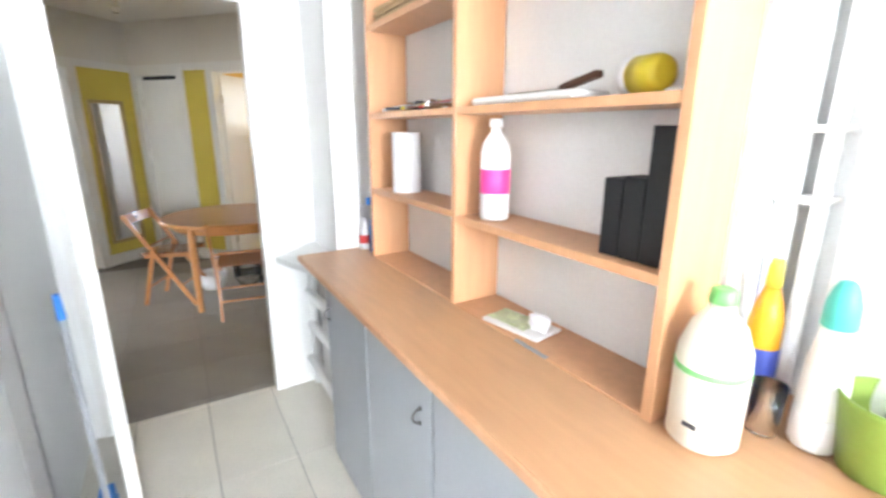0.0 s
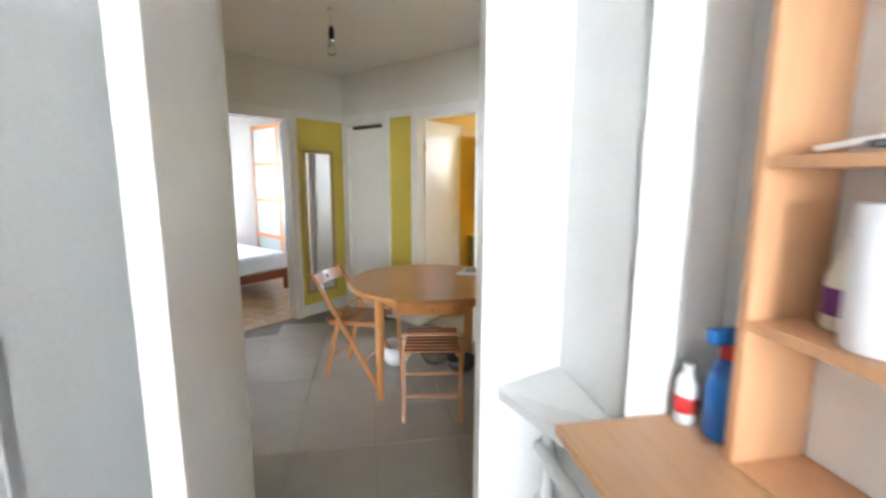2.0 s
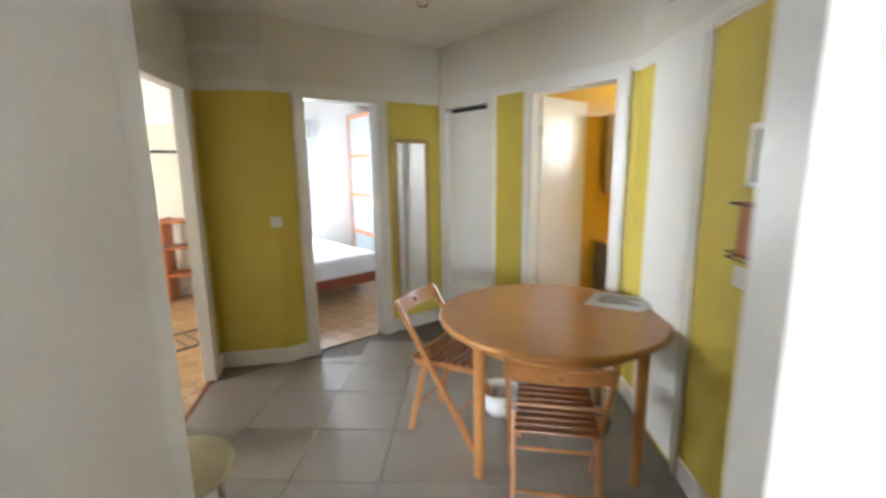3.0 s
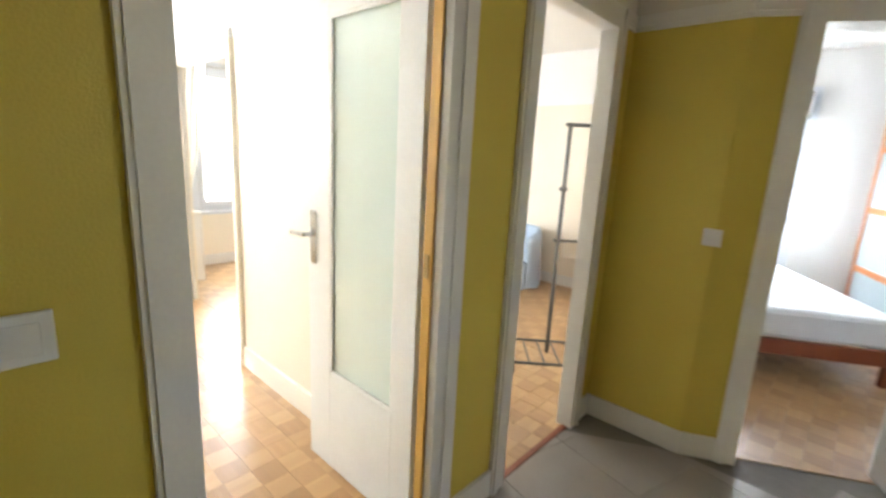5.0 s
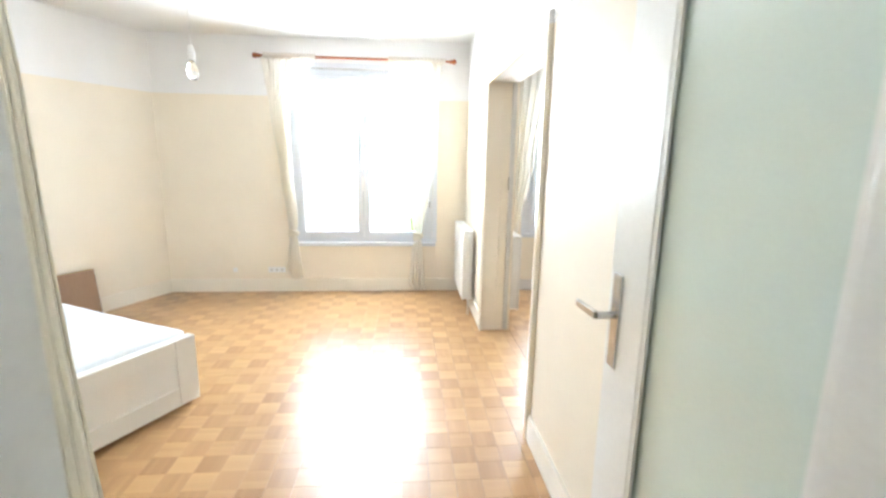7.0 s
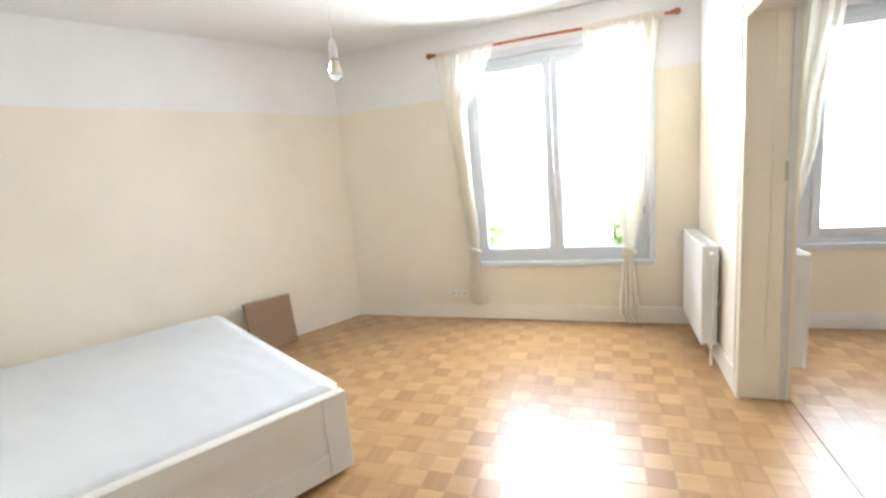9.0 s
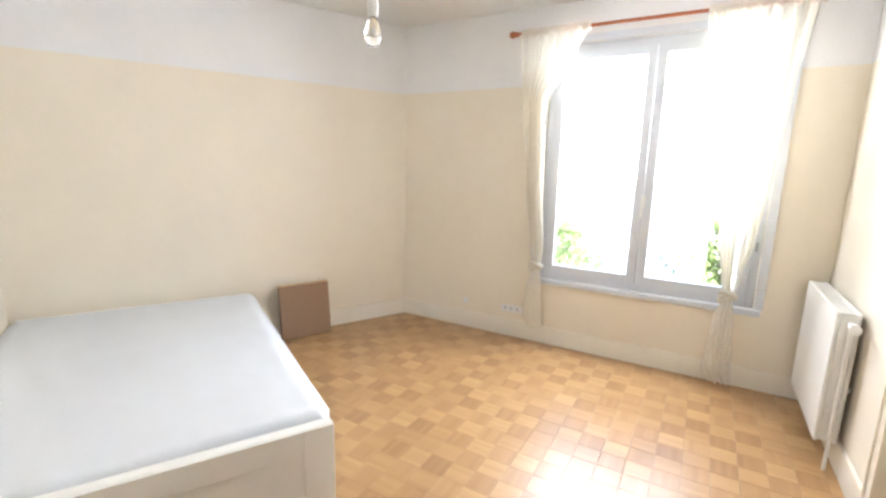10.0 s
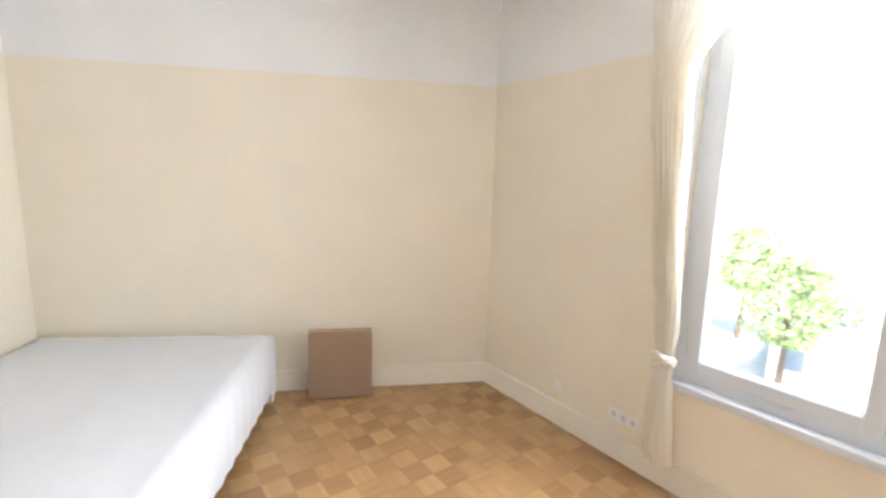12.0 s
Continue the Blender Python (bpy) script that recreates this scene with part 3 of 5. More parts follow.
# ---- curtains ----
def cloth(bm, rows, folds, depth, seg=60, phase=0.0):
    """A hanging cloth: rows of (z, centre, half width, fold depth factor), across y, folds towards x."""
    loops = []
    for z, c, hw, k in rows:
        loop = []
        for i in range(seg + 1):
            f = i / seg
            a = f * folds * 2 * math.pi + phase
            loop.append(bm.verts.new((depth * k * (math.sin(a) + 0.35 * math.sin(2.3 * a + z * 2)), c + hw * (2 * f - 1) + 0.1 * hw * math.sin(3 * a) / folds, z + 0.006 * math.sin(5 * f * math.pi))))
        loops.append(loop)
    for a, b in zip(loops, loops[1:]):
        for i in range(seg):
            bm.faces.new((a[i], a[i + 1], b[i + 1], b[i])).smooth = True
    return bm


def smooth_rows(keys, n=28):
    """Rows eased between key rows."""
    out = []
    for i in range(n + 1):
        z = keys[0][0] + (keys[-1][0] - keys[0][0]) * i / n
        for a, b in zip(keys, keys[1:]):
            if min(a[0], b[0]) - 1e-6 <= z <= max(a[0], b[0]) + 1e-6:
                f = (z - a[0]) / (b[0] - a[0])
                f = f * f * (3 - 2 * f)
                out.append((z,) + tuple(a[k] + (b[k] - a[k]) * f for k in (1, 2, 3)))
                break
    return out


def knotted_curtain(keys, sleeve, zk, bottom, tail_w, mat, fold=()):
    """A voile curtain on a rod, drawn aside and knotted at the sill, with its tail hanging below."""
    root = thing("curtain", "sheer cream voile curtain knotted at the sill", "curtain", at(-4.985, 0, 0), "curtains at the window")
    knot = keys[-1][1]
    part("drape", cloth(B(), smooth_rows(keys, 40), 7, 0.02, 84), mat, root)
    if fold:
        part("gathered_edge", cloth(B(), smooth_rows(fold, 30), 3, 0.014, 30, 1.0), M_TAIL, root, "doubled cream edge of the voile")
    # the sleeve through which the rod runs
    bm, seg, n = B(), 14, 48
    loops = []
    for q in range(n + 1):
        y = sleeve[0] + (sleeve[1] - sleeve[0]) * q / n
        rr = 0.021 + 0.004 * math.sin(q * 1.9) + 0.002 * math.sin(q * 4.3)
        loops.append([bm.verts.new((-0.01 + rr * math.cos(2 * math.pi * k / seg), y, 2.385 + 1.35 * rr * math.sin(2 * math.pi * k / seg))) for k in range(seg)])
    for a, b in zip(loops, loops[1:]):
        for k in range(seg):
            bm.faces.new((a[k], a[(k + 1) % seg], b[(k + 1) % seg], b[k])).smooth = True
    part("rod_sleeve", bm, M_TAIL, root)
    bm = B()
    for k in range(3):
        # three turns of cloth wound over one another
        a0 = k * 1.1
        pts = [Vector((0.026 * math.cos(t_) + 0.006 * k, knot + 0.04 * math.sin(t_), zk + 0.022 * math.sin(t_ + a0) + 0.012 * (k - 1))) for t_ in [2 * math.pi * q / 16 for q in range(17)]]
        for p, q in zip(pts, pts[1:]):
            bar(bm, p, q, 0.017, seg=8)
    for f in bm.faces:
        f.smooth = True
    part("knot", bm, M_CURTAIN2, root)
    rows = smooth_rows([(zk - 0.01, knot, 0.03, 0.5), (zk - 0.16, knot - 0.01, tail_w * 0.7, 1.3), (bottom + 0.08, knot - 0.01, tail_w, 1.6), (bottom, knot + 0.02, tail_w * 0.8, 1.2)], 22)
    part("tail", cloth(B(), rows, 4, 0.02, 48), M_TAIL, root)


knotted_curtain([(2.37, 2.59, 0.25, 0.5), (2.2, 2.565, 0.2, 0.8), (1.88, 2.49, 0.085, 1.2), (1.25, 2.53, 0.06, 1.2), (0.78, 2.57, 0.05, 1.0), (0.65, 2.578, 0.03, 0.6)],
                (2.36, 2.86), 0.65, 0.16, 0.075, M_TAIL)
knotted_curtain([(2.37, 3.83, 0.27, 0.5), (1.9, 3.84, 0.2, 0.8), (1.5, 3.86, 0.15, 1.0), (1.0, 3.87, 0.1, 1.1), (0.76, 3.868, 0.055, 1.0), (0.62, 3.867, 0.032, 0.6)],
                (3.56, 4.13), 0.625, 0.03, 0.085, M_CURTAIN,
                [(2.36, 3.61, 0.045, 0.8), (1.5, 3.722, 0.03, 1.0), (0.9, 3.82, 0.03, 1.0), (0.66, 3.86, 0.02, 0.6)])
rod = thing("curtain_rod", "red-brown wooden curtain rod over the window", "curtain rod", at(-4.995, 0, 2.385))
part("pole", bar(B(), (0, 2.33, 0), (0, 4.17, 0), 0.012), M_RODWOOD, rod)
for y, s in ((2.33, -1), (4.17, 1)):
    bm = B()
    turned(bm, [(0.012, 0), (0.022, 0.008), (0.014, 0.018), (0.027, 0.04), (0.02, 0.062), (0.002, 0.07)], 16)
    bmesh.ops.transform(bm, matrix=Matrix.Translation((0, y, 0)) @ Matrix.Rotation(-s * math.pi / 2, 4, "X"), verts=bm.verts)
    part("finial", bm, M_RODWOOD, rod)
    part("bracket", box(B(), -0.085, 0.0, y - s * 0.1 - 0.008, y - s * 0.1 + 0.008, -0.02, -0.01, 0.002), M_RODWOOD, rod)

# salon window curtain
root = thing("curtain", "sheer white curtain in the next room", "curtain", at(-4.98, 0, 0), "curtains at the window")
part("drape", cloth(B(), smooth_rows([(2.37, 5.0, 0.2, 0.6), (1.5, 4.95, 0.14, 1), (0.66, 4.9, 0.05, 0.8)]), 5, 0.02), M_CURTAIN, root)

rod = thing("curtain_rod", "red-brown wooden curtain rod of the next room", "curtain rod", at(-4.98, 0, 2.385))
part("pole", bar(B(), (0, 4.7, 0), (0, 6.6, 0), 0.012), M_RODWOOD, rod)
for y in (4.75, 6.55):
    part("bracket", box(B(), -0.1, 0.0, y - 0.008, y + 0.008, -0.02, -0.01, 0.002), M_RODWOOD, rod)

# ---- radiators ----


def radiator(m, length, z0=0.13, z1=0.79):
    root = thing("radiator", "white enamelled panel radiator under the wall pipes", "radiator", m, "radiators")
    for y0 in (-0.02, -0.095):
        bm = box(B(), 0, length, y0 - 0.018, y0, z0, z1, 0.005)
        part("front_panel", bm, M_RADIATOR, root)
    bm = B()
    n = int(length / 0.04)
    for i in range(n):
        box(bm, 0.02 + i * 0.04, 0.024 + i * 0.04, -0.094, -0.04, z0 + 0.02, z1 - 0.012)
    part("convector_fins", bm, M_RADIATOR, root)
    for x in (0.0, length - 0.006):
        part("end_cap", box(B(), x, x + 0.006, -0.094, -0.039, z0 + 0.01, z1 - 0.004), M_RADIATOR, root)
    bm = B()
    for i in range(int(length / 0.03)):
        box(bm, 0.012 + i * 0.03, 0.03 + i * 0.03, -0.094, -0.039, z1 - 0.008, z1 - 0.002)
    part("top_grille", bm, M_RADIATOR, root)
    bm = bar(B(), (length + 0.004, -0.06, z1 - 0.05), (length + 0.05, -0.06, z1 - 0.05), 0.012)
    bar(bm, (length + 0.03, -0.06, z1 - 0.05), (length + 0.03, -0.06, 0.004), 0.008)
    part("valve", bm, M_TRIM, root)
    bm = bar(B(), (length + 0.05, -0.06, z1 - 0.05), (length + 0.1, -0.06, z1 - 0.05), 0.02, 0.024)
    part("valve_knob", bm, M_WPLASTIC, root)
    for x in (0.05, length - 0.05):
        part("wall_bracket", bar(B(), (x, -0.02, 0.4), (x, 0.0, 0.4), 0.015), M_TRIM, root)
    return root


radiator(at(-5.02, 4.378, 0, 0), 0.72)
radiator(at(-4.0, 4.622, 0, 180), 0.66)

# sliding partition edge in the wide opening
root = thing("sliding_door", "narrow glazed sliding door pushed into the opening", "sliding door", kind="structure")
part("door_stile", box(B(), -3.9, -3.85, 4.565, 4.6, 0.01, 2.02, 0.003), M_GREYTRIM, root)
part("door_pull", box(B(), -3.9, -3.845, 4.556, 4.565, 1.2, 1.3, 0.002), M_CHROME, root)

# ---- bed in the living room ----
BEDM = pose(-2.81, 2.51, 0, 0, 0, -28.3)      # x along the footboard, y away from the wall
bedm = BEDM
bed = thing("bed", "white bed frame with panelled footboard against the cream wall", "bed", bedm)
W_, L_ = 1.34, 1.98
bm = box(B(), 0, W_, -0.045, 0, 0.03, 0.42, 0.004)
part("footboard", bm, M_BEDWHITE, bed)
bm = B()
for a, b, c, d in ((0.0, 0.12, 0.03, 0.42), (W_ - 0.12, W_, 0.03, 0.42), (0.12, W_ - 0.12, 0.03, 0.14), (0.12, W_ - 0.12, 0.32, 0.42)):
    box(bm, a + 0.001, b - 0.001, 0.0, 0.012, c + 0.001, d - 0.001, 0.002)
part("footboard_panelling", bm, M_BEDWHITE, bed)
for x in (0.0, W_ - 0.03):
    part("side_rail", box(B(), x, x + 0.03, -L_, -0.046, 0.1, 0.34, 0.004), M_BEDWHITE, bed)
part("headboard", box(B(), 0, W_, -L_ - 0.03, -L_ - 0.001, 0.03, 0.42, 0.004), M_BEDWHITE, bed)
for x in (0.0, W_ - 0.05):
    for y in (-0.1, -L_):
        part("leg", box(B(), x + 0.002, x + 0.048, y, y + 0.05, 0.001, 0.1, 0.003), M_BEDWHITE, bed)
bm = B()
nx, ny = 70, 110
x0, x1, y0, y1 = 0.012, W_ - 0.012, -L_ + 0.01, -0.055
grid = []
for j in range(ny + 1):
    row = []
    for i in range(nx + 1):
        fx, fy = i / nx, j / ny
        e = min(fx, 1 - fx, fy * 1.4, (1 - fy) * 1.4)
        drop = 0.03 * max(0, 1 - e / 0.03) ** 2
        crease = 0.012 * noise.noise(Vector((fx * 2.0, fy * 2.5, 1))) + 0.005 * noise.noise(Vector((fx * 14 + fy * 5, fy * 6, 3))) + 0.006 * max(0, noise.noise(Vector((fx * 5 - fy * 2, fy * 22 + fx * 9, 7))) - 0.15)
        row.append(bm.verts.new((x0 + (x1 - x0) * fx, y0 + (y1 - y0) * fy, 0.435 - drop + crease)))
    grid.append(row)
for j in range(ny):
    for i in range(nx):
        bm.faces.new((grid[j][i], grid[j][i + 1], grid[j + 1][i + 1], grid[j + 1][i])).smooth = True
rim = [grid[0][i] for i in range(nx + 1)] + [grid[j][nx] for j in range(1, ny + 1)] + [grid[ny][i] for i in range(nx - 1, -1, -1)] + [grid[j][0] for j in range(ny - 1, 0, -1)]
low = [bm.verts.new((v.co.x + 0.004 * math.sin(k * 0.9), v.co.y, 0.11 if abs(v.co.y - y1) > 0.01 else 0.2)) for k, v in enumerate(rim)]
for i in range(len(rim)):
    k = (i + 1) % len(rim)
    bm.faces.new((rim[k], rim[i], low[i], low[k])).smooth = True
# the sheet hangs just outside the rails
for v in bm.verts:
    if v.co.y < -0.1 and (v.co.x < 0.05 or v.co.x > W_ - 0.05) and v.co.z < 0.42:
        v.co.x += -0.03 if v.co.x < 0.5 else 0.03
single("mattress", bm, M_MATTRESS, "white cloth-covered mattress with a few creases", "mattress", bedm)

# cardboard leaning on the wall
cb = single("cardboard_box", box(B(), -0.2, 0.2, -0.03, 0.03, 0, 0.43, 0.004), M_CARD, "flattened brown cardboard box leaning on the wall", "box", pose(-4.12, 0.95, 0.006, -7, 0, 154.4))
bm = box(B(), -0.2, 0.2, -0.028, 0.028, 0.431, 0.436)
part("flap", bm, M_PALECARD, cb)


# sockets and switches
def plate(name, m, w, h, label, rocker=True, holes=0):
    root = thing(name, label, "socket" if holes else "switch", m)
    part("cover_plate", box(B(), -w / 2, w / 2, -0.01, -0.001, -h / 2, h / 2, 0.003), M_WPLASTIC, root)
    if rocker:
        part("rocker", box(B(), -w * 0.32, w * 0.32, -0.015, -0.01, -h * 0.32, h * 0.32, 0.002), M_WPLASTIC, root)
    for i in range(holes):
        part("socket_hole", bar(B(), ((i - (holes - 1) / 2) * 0.055, -0.0115, 0), ((i - (holes - 1) / 2) * 0.055, -0.009, 0), 0.015), M_GREYTRIM, root)
    return root


plate("wall_socket", at(-5.08, 1.928, 0.24, 90), 0.045, 0.045, "small white telephone socket above the baseboard", True)
plate("wall_socket", at(-5.08, 2.36, 0.24, 90), 0.18, 0.06, "white triple socket strip above the baseboard", False, 3)
plate("light_switch", at(-0.01, 5.58, 1.125), 0.08, 0.08, "white light switch on the yellow wall")
plate("light_switch", at(-0.5, 3.24, 1.11, 90), 0.105, 0.09, "white light switch on the yellow wall")


# bulbs
def bulb(x, y, z, cord_top, mat, label):
    root = thing("pendant_bulb", label, "lamp", at(x, y, 0))
    part("cord", bar(B(), (0, 0, z + 0.1), (0, 0, cord_top), 0.003, seg=8), M_WPLASTIC, root)
    part("ceiling_hook", bar(B(), (0, 0, cord_top - 0.02), (0, 0, cord_top), 0.03, 0.02), M_WPLASTIC, root)
    part("socket", turned(B(), [(0.018, z + 0.05), (0.02, z + 0.09), (0.012, z + 0.13)]), mat, root)
    bm = turned(B(), [(0.002, z - 0.055), (0.02, z - 0.05), (0.031, z - 0.025), (0.03, z), (0.02, z + 0.03), (0.015, z + 0.05)])
    part("glass_bulb", bm, M_BULB, root, "unlit glass bulb")


M_BULB = glassy("bulb_glass", (0.98, 0.97, 0.94), 0.05)
bulb(-3.03, 2.54, 1.9, H, M_WPLASTIC, "bare bulb hanging on a white cord")
bulb(0.96, 4.37, 2.34, H, M_BLACK, "bare bulb hanging on a short dark cord")

# ---- black shelf with curtain by the living room door ----
SHM = pose(-1.155, 2.975, 0, 0, 0, -25)
sh = thing("open_shelf", "black metal open shelf behind a cream curtain", "shelf", SHM)
for x in (0.0, 0.4):
    part("post", box(B(), x - 0.009, x + 0.009, -0.009, 0.009, 0.001, 2.0, 0.002), M_BLACK, sh)
for z in (0.3, 0.64, 0.98, 1.365, 1.75):
    part("shelf_board", box(B(), 0.01, 0.39, -0.128, 0.0, z, z + 0.012, 0.002), M_BLACK, sh)
cm = SHM @ pose(-0.012, 0.0, 0, 0, 0, 90)
cu = thing("curtain", "plain cream cotton curtain hanging to the floor", "curtain", cm)
part("drape", cloth(B(), smooth_rows([(H - 0.01, -0.004, 0.01, 0.5), (1.4, 0.028, 0.027, 0.8), (0.004, 0.056, 0.05, 1.1)]), 3, 0.006, 48), M_CURTAIN2, cu)

# ---- hall ----
TC = (1.6, 4.22)
table = thing("dining_table", "round honey-coloured wooden dining table", "table", at(*TC, 0, -14))
part("tabletop", turned(B(), [(0.58, 0.705), (0.595, 0.71), (0.6, 0.725), (0.595, 0.738), (0.585, 0.74)], 72), M_OAK, table)
part("apron", turned(B(), [(0.5, 0.65), (0.515, 0.65), (0.515, 0.704), (0.5, 0.704)], 48), M_OAK, table)
for i in range(4):
    a = math.pi / 4 + i * math.pi / 2 - radians(2)
    x, y = 0.53 * math.cos(a), 0.53 * math.sin(a)
    bm = bar(B(), (x, y, 0.001), (x, y, 0.7), 0.024, 0.03, 16)
    part("leg", bm, M_OAK, table)


def folding_chair(m):
    """A slatted folding chair; the sitter faces +y."""
    root = thing("folding_chair", "slatted varnished beech folding chair at the round table", "chair", m, "chairs round the table")
    w = 0.2
    for s in (-1, 1):
        part("back_leg", plank(B(), (s * w, -0.26, 0.79), (s * w, 0.22, 0.008), 0.034, 0.02, (0, 1, 0)), M_CHAIR, root)
        part("front_leg", plank(B(), (s * (w - 0.024), -0.07, 0.52), (s * (w - 0.024), -0.2, 0.008), 0.032, 0.02, (0, 1, 0)), M_CHAIR, root)
        part("seat_rail", plank(B(), (s * (w - 0.048), -0.17, 0.43), (s * (w - 0.048), 0.2, 0.445), 0.03, 0.02, (0, 0, 1)), M_CHAIR, root)
        part("bolt", bar(B(), (s * (w + 0.014), -0.085, 0.5), (s * (w - 0.045), -0.085, 0.5), 0.008), M_GREYMETAL, root)
    for i in range(8):
        y = -0.17 + i * 0.05
        part("seat_slat", plank(B(), (-w + 0.03, y, 0.455 + 0.002 * i), (w - 0.03, y, 0.455 + 0.002 * i), 0.036, 0.012, (0, 1, 0), 0.003), M_SLAT, root)
    bm, n, loops = B(), 16, []
    up, out = Vector((0, -0.45, 0.9)).normalized() * 0.0425, Vector((0, 0.9, 0.45)).normalized() * 0.0075
    for i in range(n + 1):
        f = i / n
        c = Vector((-w + 2 * w * f, -0.242 - 0.03 * math.sin(math.pi * f), 0.745))
        loops.append([bm.verts.new(c + d) for d in (up + out, up - out, -up - out, -up + out)])
    for a, b in zip(loops, loops[1:]):
        for k in range(4):
            bm.faces.new((a[k], a[(k + 1) % 4], b[(k + 1) % 4], b[k]))
    bm.faces.new(loops[0][::-1])
    bm.faces.new(loops[-1])
    bmesh.ops.recalc_face_normals(bm, faces=bm.faces)
    part("backrest", bm, M_CHAIR, root)
    part("back_hole", bar(B(), (0, -0.2805, 0.75), (0, -0.255, 0.742), 0.011), M_INK, root)
    part("cross_bar", bar(B(), (-w, 0.115, 0.18), (w, 0.115, 0.18), 0.009), M_CHAIR, root)
    part("cross_bar", bar(B(), (-w + 0.02, -0.165, 0.16), (w - 0.02, -0.165, 0.16), 0.009), M_CHAIR, root)
    part("cross_bar", bar(B(), (-w, -0.1, 0.53), (w, -0.1, 0.53), 0.008), M_CHAIR, root)
    return root


ch = folding_chair(at(1.42, 3.736, 0, -21.5))
copy_thing(ch, at(1.115, 4.446, 0, -129))

# newspapers on the table
nm_ = at(2.03, 4.28, 0.741, -42)
for k in range(3):
    np_ = single("newspaper", box(B(), -0.15, 0.15, -0.11, 0.11, k * 0.007, k * 0.007 + 0.006, 0.001), M_NEWS, "folded grey newspaper lying on the round table", "newspaper", nm_ @ pose(0.012 * k, 0.006 * k, 0, 0, 0, 4 * k), "newspapers")
    if k == 2:
        bm = B()
        for i in range(5):
            box(bm, -0.12, 0.1 - 0.03 * (i % 3), -0.09 + i * 0.035, -0.072 + i * 0.035, k * 0.007 + 0.0062, k * 0.007 + 0.0066)
        part("print_bar", bm, M_INK, np_)


# glass jars and bowls on the floor under the table
def bowl(x, y, r, h, mat, label, z=0.0):
    return single("bowl", turned(B(), [(r * 0.6, z + 0.001), (r * 0.9, z + h * 0.4), (r, z + h), (r * 0.96, z + h), (r * 0.86, z + h * 0.42), (r * 0.55, z + 0.01)], 28), mat, label, "bowl", at(x, y, 0), "bowls under the table")


bowl(1.42, 4.52, 0.13, 0.16, M_WPLASTIC, "white plastic bowl on the tiled floor")
bowl(1.72, 4.42, 0.14, 0.2, M_CLEARPLASTIC, "clear glass bowl on the tiled floor")
bowl(1.85, 4.2, 0.12, 0.09, M_BLACKCARD_SHADE, "dark pan on the tiled floor")

# round stool
st = thing("stool", "round cream-topped stool beside the kitchen door", "stool", at(0.02, 3.37, 0))
part("seat", turned(B(), [(0.15, 0.615), (0.165, 0.62), (0.17, 0.635), (0.165, 0.648), (0.15, 0.65)], 40), M_STOOL, st)
for i in range(4):
    a = i * math.pi / 2 + 0.5
    part("leg", bar(B(), (0.17 * math.cos(a), 0.17 * math.sin(a), 0.001), (0.11 * math.cos(a), 0.11 * math.sin(a), 0.616), 0.012), M_CHROME, st)

# mirror on the slanting wall
mm, _ = along(CC, B0)
MIR = mm @ Matrix.Translation((0.17, -0.004, 0))
mir = thing("wall_mirror", "tall narrow mirror in a pale wood frame", "mirror", MIR)
bm = B()
for a, b, c, d in ((0, 0.035, 0.24, 1.76), (0.345, 0.38, 0.24, 1.76), (0.035, 0.345, 0.24, 0.275), (0.035, 0.345, 1.725, 1.76)):
    box(bm, a, b, -0.025, 0, c, d, 0.003)
bmesh.ops.recalc_face_normals(bm, faces=bm.faces)
part("frame_moulding", bm, M_MIRFRAME, mir)
part("mirror_glass", box(B(), 0.035, 0.345, -0.014, -0.002, 0.275, 1.725), M_MIRROR, mir)

# hall east wall: cupboard door, entry phone, wire letter rack, switch
em, _ = along(P1, P2)
cup = thing("wall_cupboard", "flat white cupboard door in the yellow wall", "cupboard", em @ Matrix.Translation((1.5, 0, 0)))
part("cupboard_door", box(B(), 0.03, 0.55, -0.03, -0.002, 0.06, 2.07, 0.003), M_WHITE, cup)
bm = B()
for a, b, c, d in ((0, 0.03, 0, 2.1), (0.55, 0.58, 0, 2.1), (0.03, 0.55, 2.07, 2.1)):
    box(bm, a, b, -0.02, -0.001, c + 0.001, d, 0)
part("cupboard_frame", bm, M_TRIM, cup)
ph = thing("entry_phone", "white wall entry phone with slotted speaker", "intercom", em @ Matrix.Translation((1.1, 0, 1.44)))
part("body", box(B(), -0.045, 0.045, -0.035, -0.001, 0, 0.22, 0.006), M_WPLASTIC, ph)
part("handset", box(B(), -0.04, 0.0, -0.06, -0.036, 0.02, 0.2, 0.008), M_WPLASTIC, ph)
for k in range(5):
    for z in (0.03, 0.14):
        part("speaker_slot", box(B(), 0.005, 0.038, -0.037, -0.035, z + k * 0.012, z + 0.004 + k * 0.012), M_INK, ph)
lr = thing("letter_rack", "black wire letter rack with brown envelopes", "letter rack", em @ Matrix.Translation((1.08, 0, 1.18)))
for z in (0.0, 0.02, 0.2):
    bm = B()
    bar(bm, (-0.1, -0.06, z), (0.1, -0.06, z), 0.003, seg=8)
    bar(bm, (-0.1, -0.06, z), (-0.1, 0, z), 0.003, seg=8)
    bar(bm, (0.1, -0.06, z), (0.1, 0, z), 0.003, seg=8)
    part("wire", bm, M_BLACK, lr)
part("envelope", box(B(), -0.07, 0.05, -0.05, -0.02, 0.004, 0.21, 0.001), M_ORWOOD, lr)
plate("light_switch", em @ pose(1.16, 0, 1.1), 0.08, 0.08, "white light switch on the yellow wall")
vent = thing("ceiling_vent", "white slotted ventilation grille high on the wall", "vent", em @ Matrix.Translation((1.72, 0, 2.3)))
part("vent_frame", box(B(), 0, 0.25, -0.012, -0.001, 0, 0.16, 0.003), M_WPLASTIC, vent)
